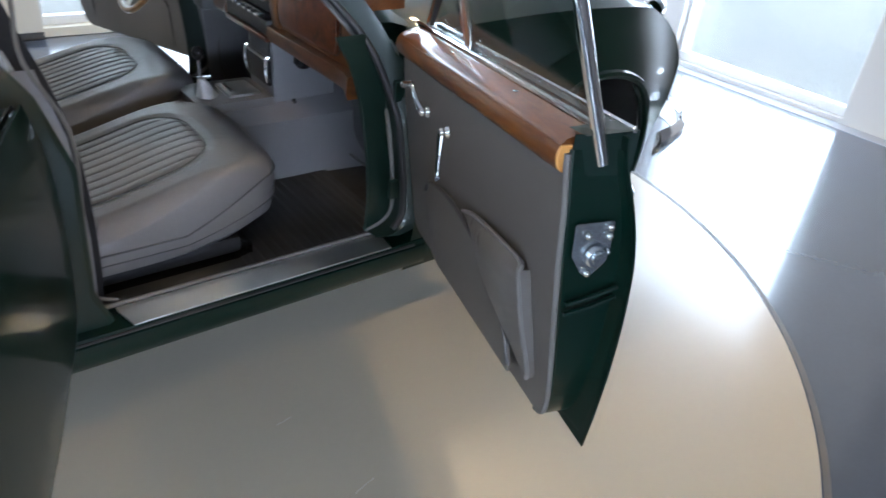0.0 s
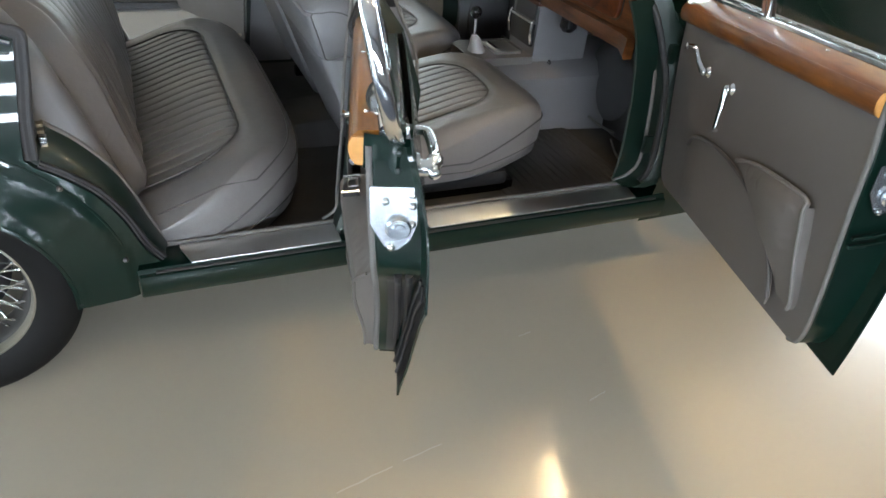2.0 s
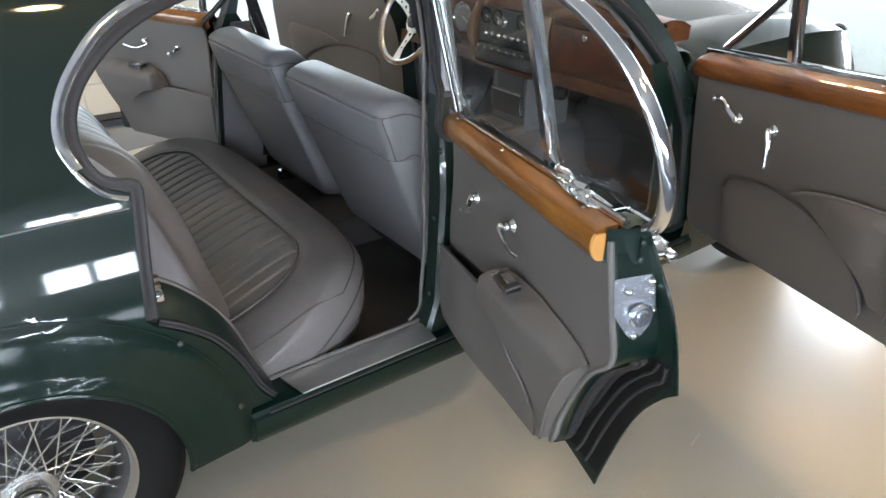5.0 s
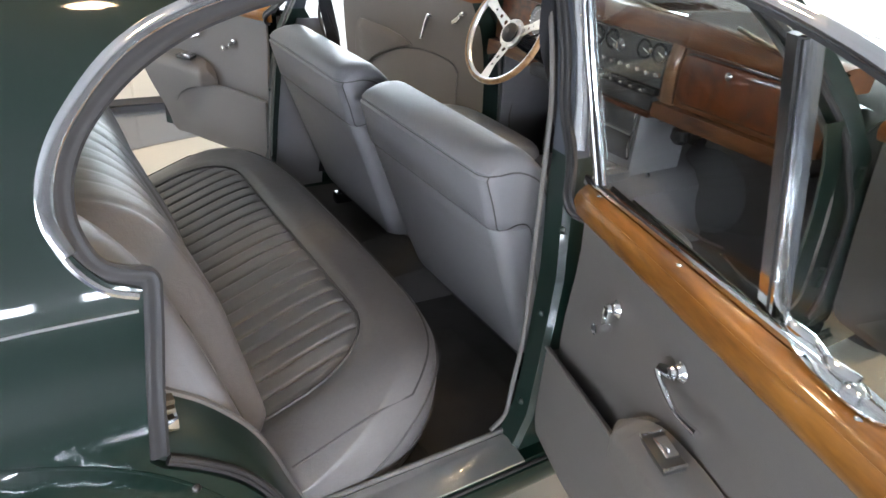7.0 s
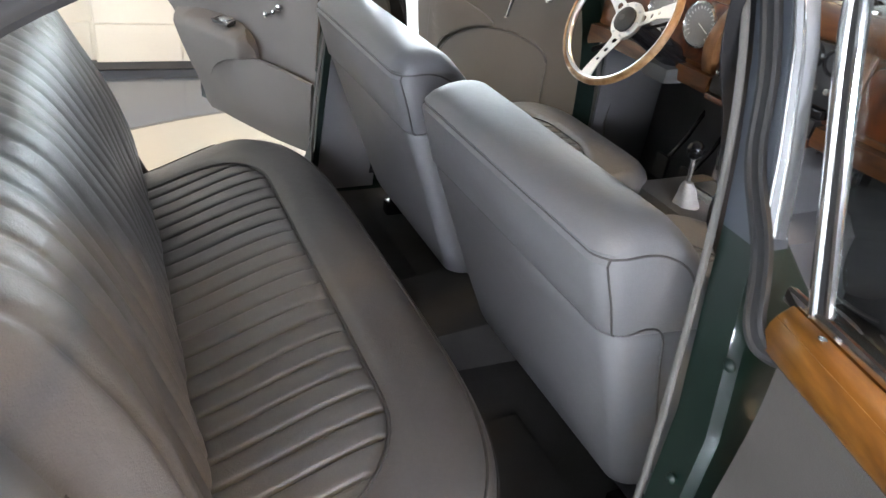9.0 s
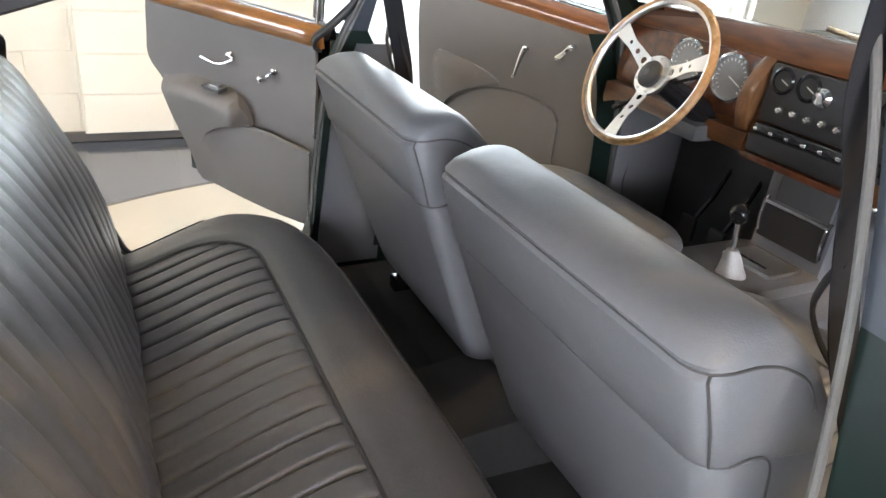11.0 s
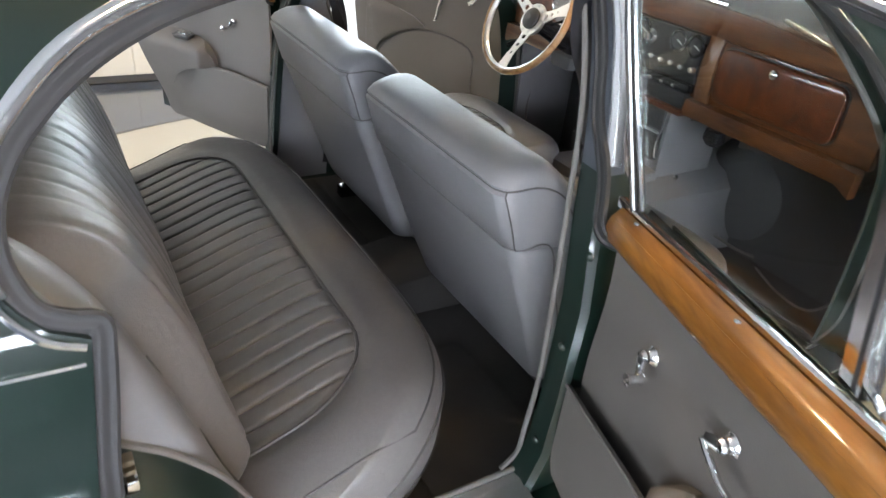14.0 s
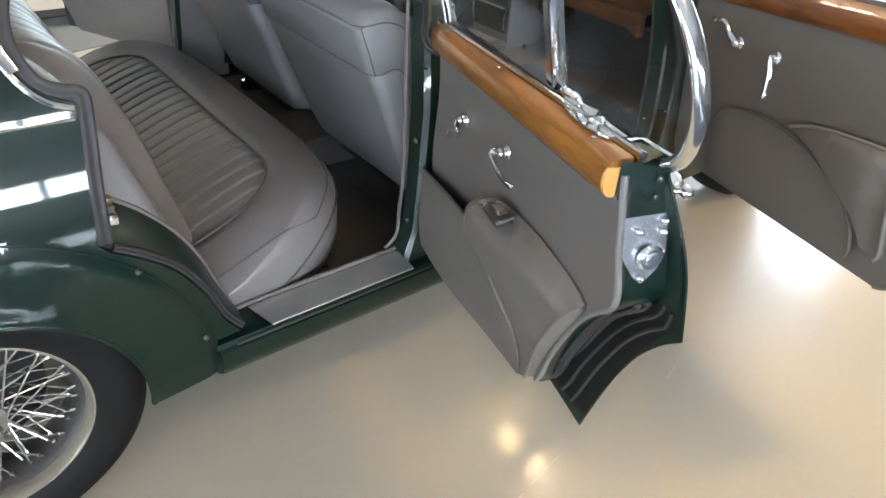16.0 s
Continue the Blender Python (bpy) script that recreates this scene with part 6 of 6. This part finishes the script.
        part("vent_lever", tube(spline([P(0.455, -0.048, cz + 0.012), P(0.485, -0.030, cz + 0.020), P(0.52, -0.036, cz + 0.018), P(0.555, -0.024, cz + 0.020), P(0.59, -0.030, cz + 0.022)], 4), [0.005] * 4 + [0.007] * 4 + [0.005] * 4 + [0.007] * 5, 8, flat=0.7), CHROME, shell)
    else:
        low = spline2([(0.190, 0.660), (0.215, 0.695), (0.274, 0.715), (0.35, 0.726), (0.43, 0.724), (0.52, 0.708), (0.60, 0.676), (0.675, 0.628), (0.722, 0.570), (0.738, 0.520)], 5)

        def pf(u, z):
            return P(u, face(z) + 0.010 + 0.016 * soft((u - 0.14) / 0.15) * soft((0.72 - z) / 0.2), z)
        part("map_pocket", sheet(low + [(0.730, 0.490), (0.200, 0.480)], pf, step=0.05, thick=0.006), TRIM, shell, "grey leathercloth map pocket", sharp=60)
        part("pocket_piping", tube([pf(u, z) + P(0, 0.003, 0) for u, z in low], 0.005, 6), PIPING, shell)
        up = spline2([(0.455, 0.742), (0.52, 0.770), (0.62, 0.792), (0.74, 0.806), (0.770, 0.799)], 4)
        rt = spline2([(0.770, 0.799), (0.782, 0.74), (0.794, 0.65), (0.806, 0.560), (0.798, 0.530)], 4)[1:]
        lo = spline2([(0.748, 0.540), (0.728, 0.590), (0.680, 0.642), (0.600, 0.694), (0.52, 0.724)], 4)

        def pb(u, z):
            line = interp(u, [0.455, 0.52, 0.62, 0.74], [0.744, 0.773, 0.796, 0.810])
            return P(u, face(z) + 0.008 + 0.036 * soft((u - 0.42) / 0.26) * (1 - 0.6 * soft((u - 0.715) / 0.06)) * soft((z - 0.46) / 0.25) * (0.15 + 0.85 * soft((line - z) / 0.028)), z)
        part("elastic_pocket", sheet(up + rt + lo, pb, step=0.035, thick=0.008), TRIM, shell, "padded grey door pocket", sharp=60)
        part("pocket_piping", tube([pb(u, z) + P(0, 0.003, 0) for u, z in up + rt], 0.005, 6), LEATHER, shell)
        part("pocket_end", loft([[pb(u, z), P(u + 0.003, face(z), z)] for u, z in rt], False, False), TRIM, shell)
    # outside handle
    hz = 0.972 if rear else 0.975
    hu = 0.0 if rear else 0.15
    part("outer_handle", tube(spline([P(hu + 0.560, skin(hz) - 0.004, hz), P(hu + 0.572, skin(hz) - 0.024, hz), P(hu + 0.63, skin(hz) - 0.031, hz - 0.002), P(hu + 0.675, skin(hz) - 0.030, hz), P(hu + 0.700, skin(hz) - 0.018, hz), P(hu + 0.703, skin(hz) - 0.002, hz)], 4), [0.009] * 4 + [0.010] * 8 + [0.014] * 8 + [0.016], 10), CHROME, shell, "chrome outside door handle")
    if rear:
        part("handle_button", revolve([(0.010, 0), (0.010, 0.012), (0.006, 0.016), (0.001, 0.017)], 14, Matrix.Translation(P(0.712, skin(hz) - 0.026, hz)) @ mm), CHROME, shell)
        part("handle_plate", revolve([(0.020, 0), (0.019, 0.005), (0.012, 0.008), (0.002, 0.009)], 20, Matrix.Translation(P(0.695, skin(hz) + 0.002, hz)) @ pose(0, 0, 0, -90 if sg < 0 else 90)), CHROME, shell)
        for zz in (1.004, 0.974):
            part("end_screw", revolve([(0.005, 0), (0.005, 0.002), (0.001, 0.004)], 10, Matrix.Translation(P(0.722, -0.062, zz)) @ mm), PAINT_DULL, shell)
    return shell


door(True, -1, (1.045, -0.825), 71.6, "open dark green rear door with grey trim and walnut cap")
door(False, -1, (2.03, -0.82), 74.2, "open dark green front door with grey trim and walnut cap")
door(True, 1, (1.045, 0.825), 57.0, "open dark green rear door with grey trim and walnut cap")
door(False, 1, (2.03, 0.82), 67.0, "open dark green front door with grey trim and walnut cap")

# ---- wire wheels ----


def wire_wheel(x, s, z=0.325):
    yc = s * 0.695
    m = Matrix.Translation((x, yc, z)) @ Matrix.Rotation(radians(90 if s < 0 else -90), 4, "X")
    # local z points out of the car
    tyre = part("tyre", revolve([(0.205, -0.075), (0.225, -0.088), (0.265, -0.094), (0.300, -0.086), (0.320, -0.066), (0.325, -0.03), (0.325, 0.03), (0.320, 0.066), (0.300, 0.086), (0.265, 0.094), (0.225, 0.088), (0.205, 0.075)], 72, ring=True), TYRE, car, "black road tyre on a wire wheel")
    tyre.matrix_local = m
    part("rim", revolve([(0.199, 0.055), (0.201, 0.070), (0.207, 0.080), (0.212, 0.079), (0.211, 0.070), (0.206, 0.06), (0.206, -0.06), (0.213, -0.08), (0.203, -0.075), (0.200, -0.06)], 72, ring=True), RIM, tyre, "silver enamelled wheel rim")
    part("rim_well", revolve([(0.2045, 0.054), (0.198, 0.050), (0.192, 0.034), (0.183, 0.018), (0.181, -0.02), (0.196, -0.056), (0.2045, -0.06)], 72, ring=True), RIM_WELL_SHADED, tyre, "well of the rim, coloured dark for the shade in it")
    part("hub", revolve([(0.055, -0.08), (0.060, -0.06), (0.050, -0.03), (0.040, 0.0), (0.046, 0.030), (0.058, 0.040), (0.056, 0.048), (0.040, 0.052), (0.034, 0.06)], 36), SPOKE, tyre, "silver wheel hub")
    knock = part("knock_off_cap", revolve([(0.036, 0.05), (0.042, 0.062), (0.042, 0.080), (0.032, 0.098), (0.014, 0.108), (0.002, 0.110)], 28), CHROME, tyre, "chrome centre knock-off cap")
    part("brake_drum", revolve([(0.15, -0.09), (0.15, -0.05), (0.14, -0.045), (0.05, -0.045)], 36), BLACK, tyre)

    def spoke_mesh(p, q):
        bm = tube([p, q], 0.0022, 5)
        join(bm, tube([p + (q - p) * 0.93, q], 0.0042, 6))
        finish(bm)
        me = bpy.data.meshes.new("spoke")
        bm.to_mesh(me)
        bm.free()
        me.materials.append(SPOKE)
        return me

    def at(r, a, h):
        return Vector((r * math.cos(radians(a)), r * math.sin(radians(a)), h))
    kinds = [(spoke_mesh(at(0.054, 0, 0.044), at(0.187, 38, 0.026)), 18, 0), (spoke_mesh(at(0.054, 0, 0.044), at(0.187, -38, 0.026)), 18, 8), (spoke_mesh(at(0.056, 0, -0.058), at(0.181, 22, 0.004)), 18, 4), (spoke_mesh(at(0.056, 0, -0.058), at(0.181, -22, 0.004)), 18, 13)]
    for me, count, off in kinds:
        for k in range(count):
            ob = new("spoke", me)
            ob.parent = tyre
            ob.matrix_local = pose(0, 0, 0, 0, 0, off + 360 * k / count)


for wx in (0.0, 2.885):
    for ws in (-1, 1):
        wire_wheel(wx, ws)

# pieces of the walls, last
block_pieces()
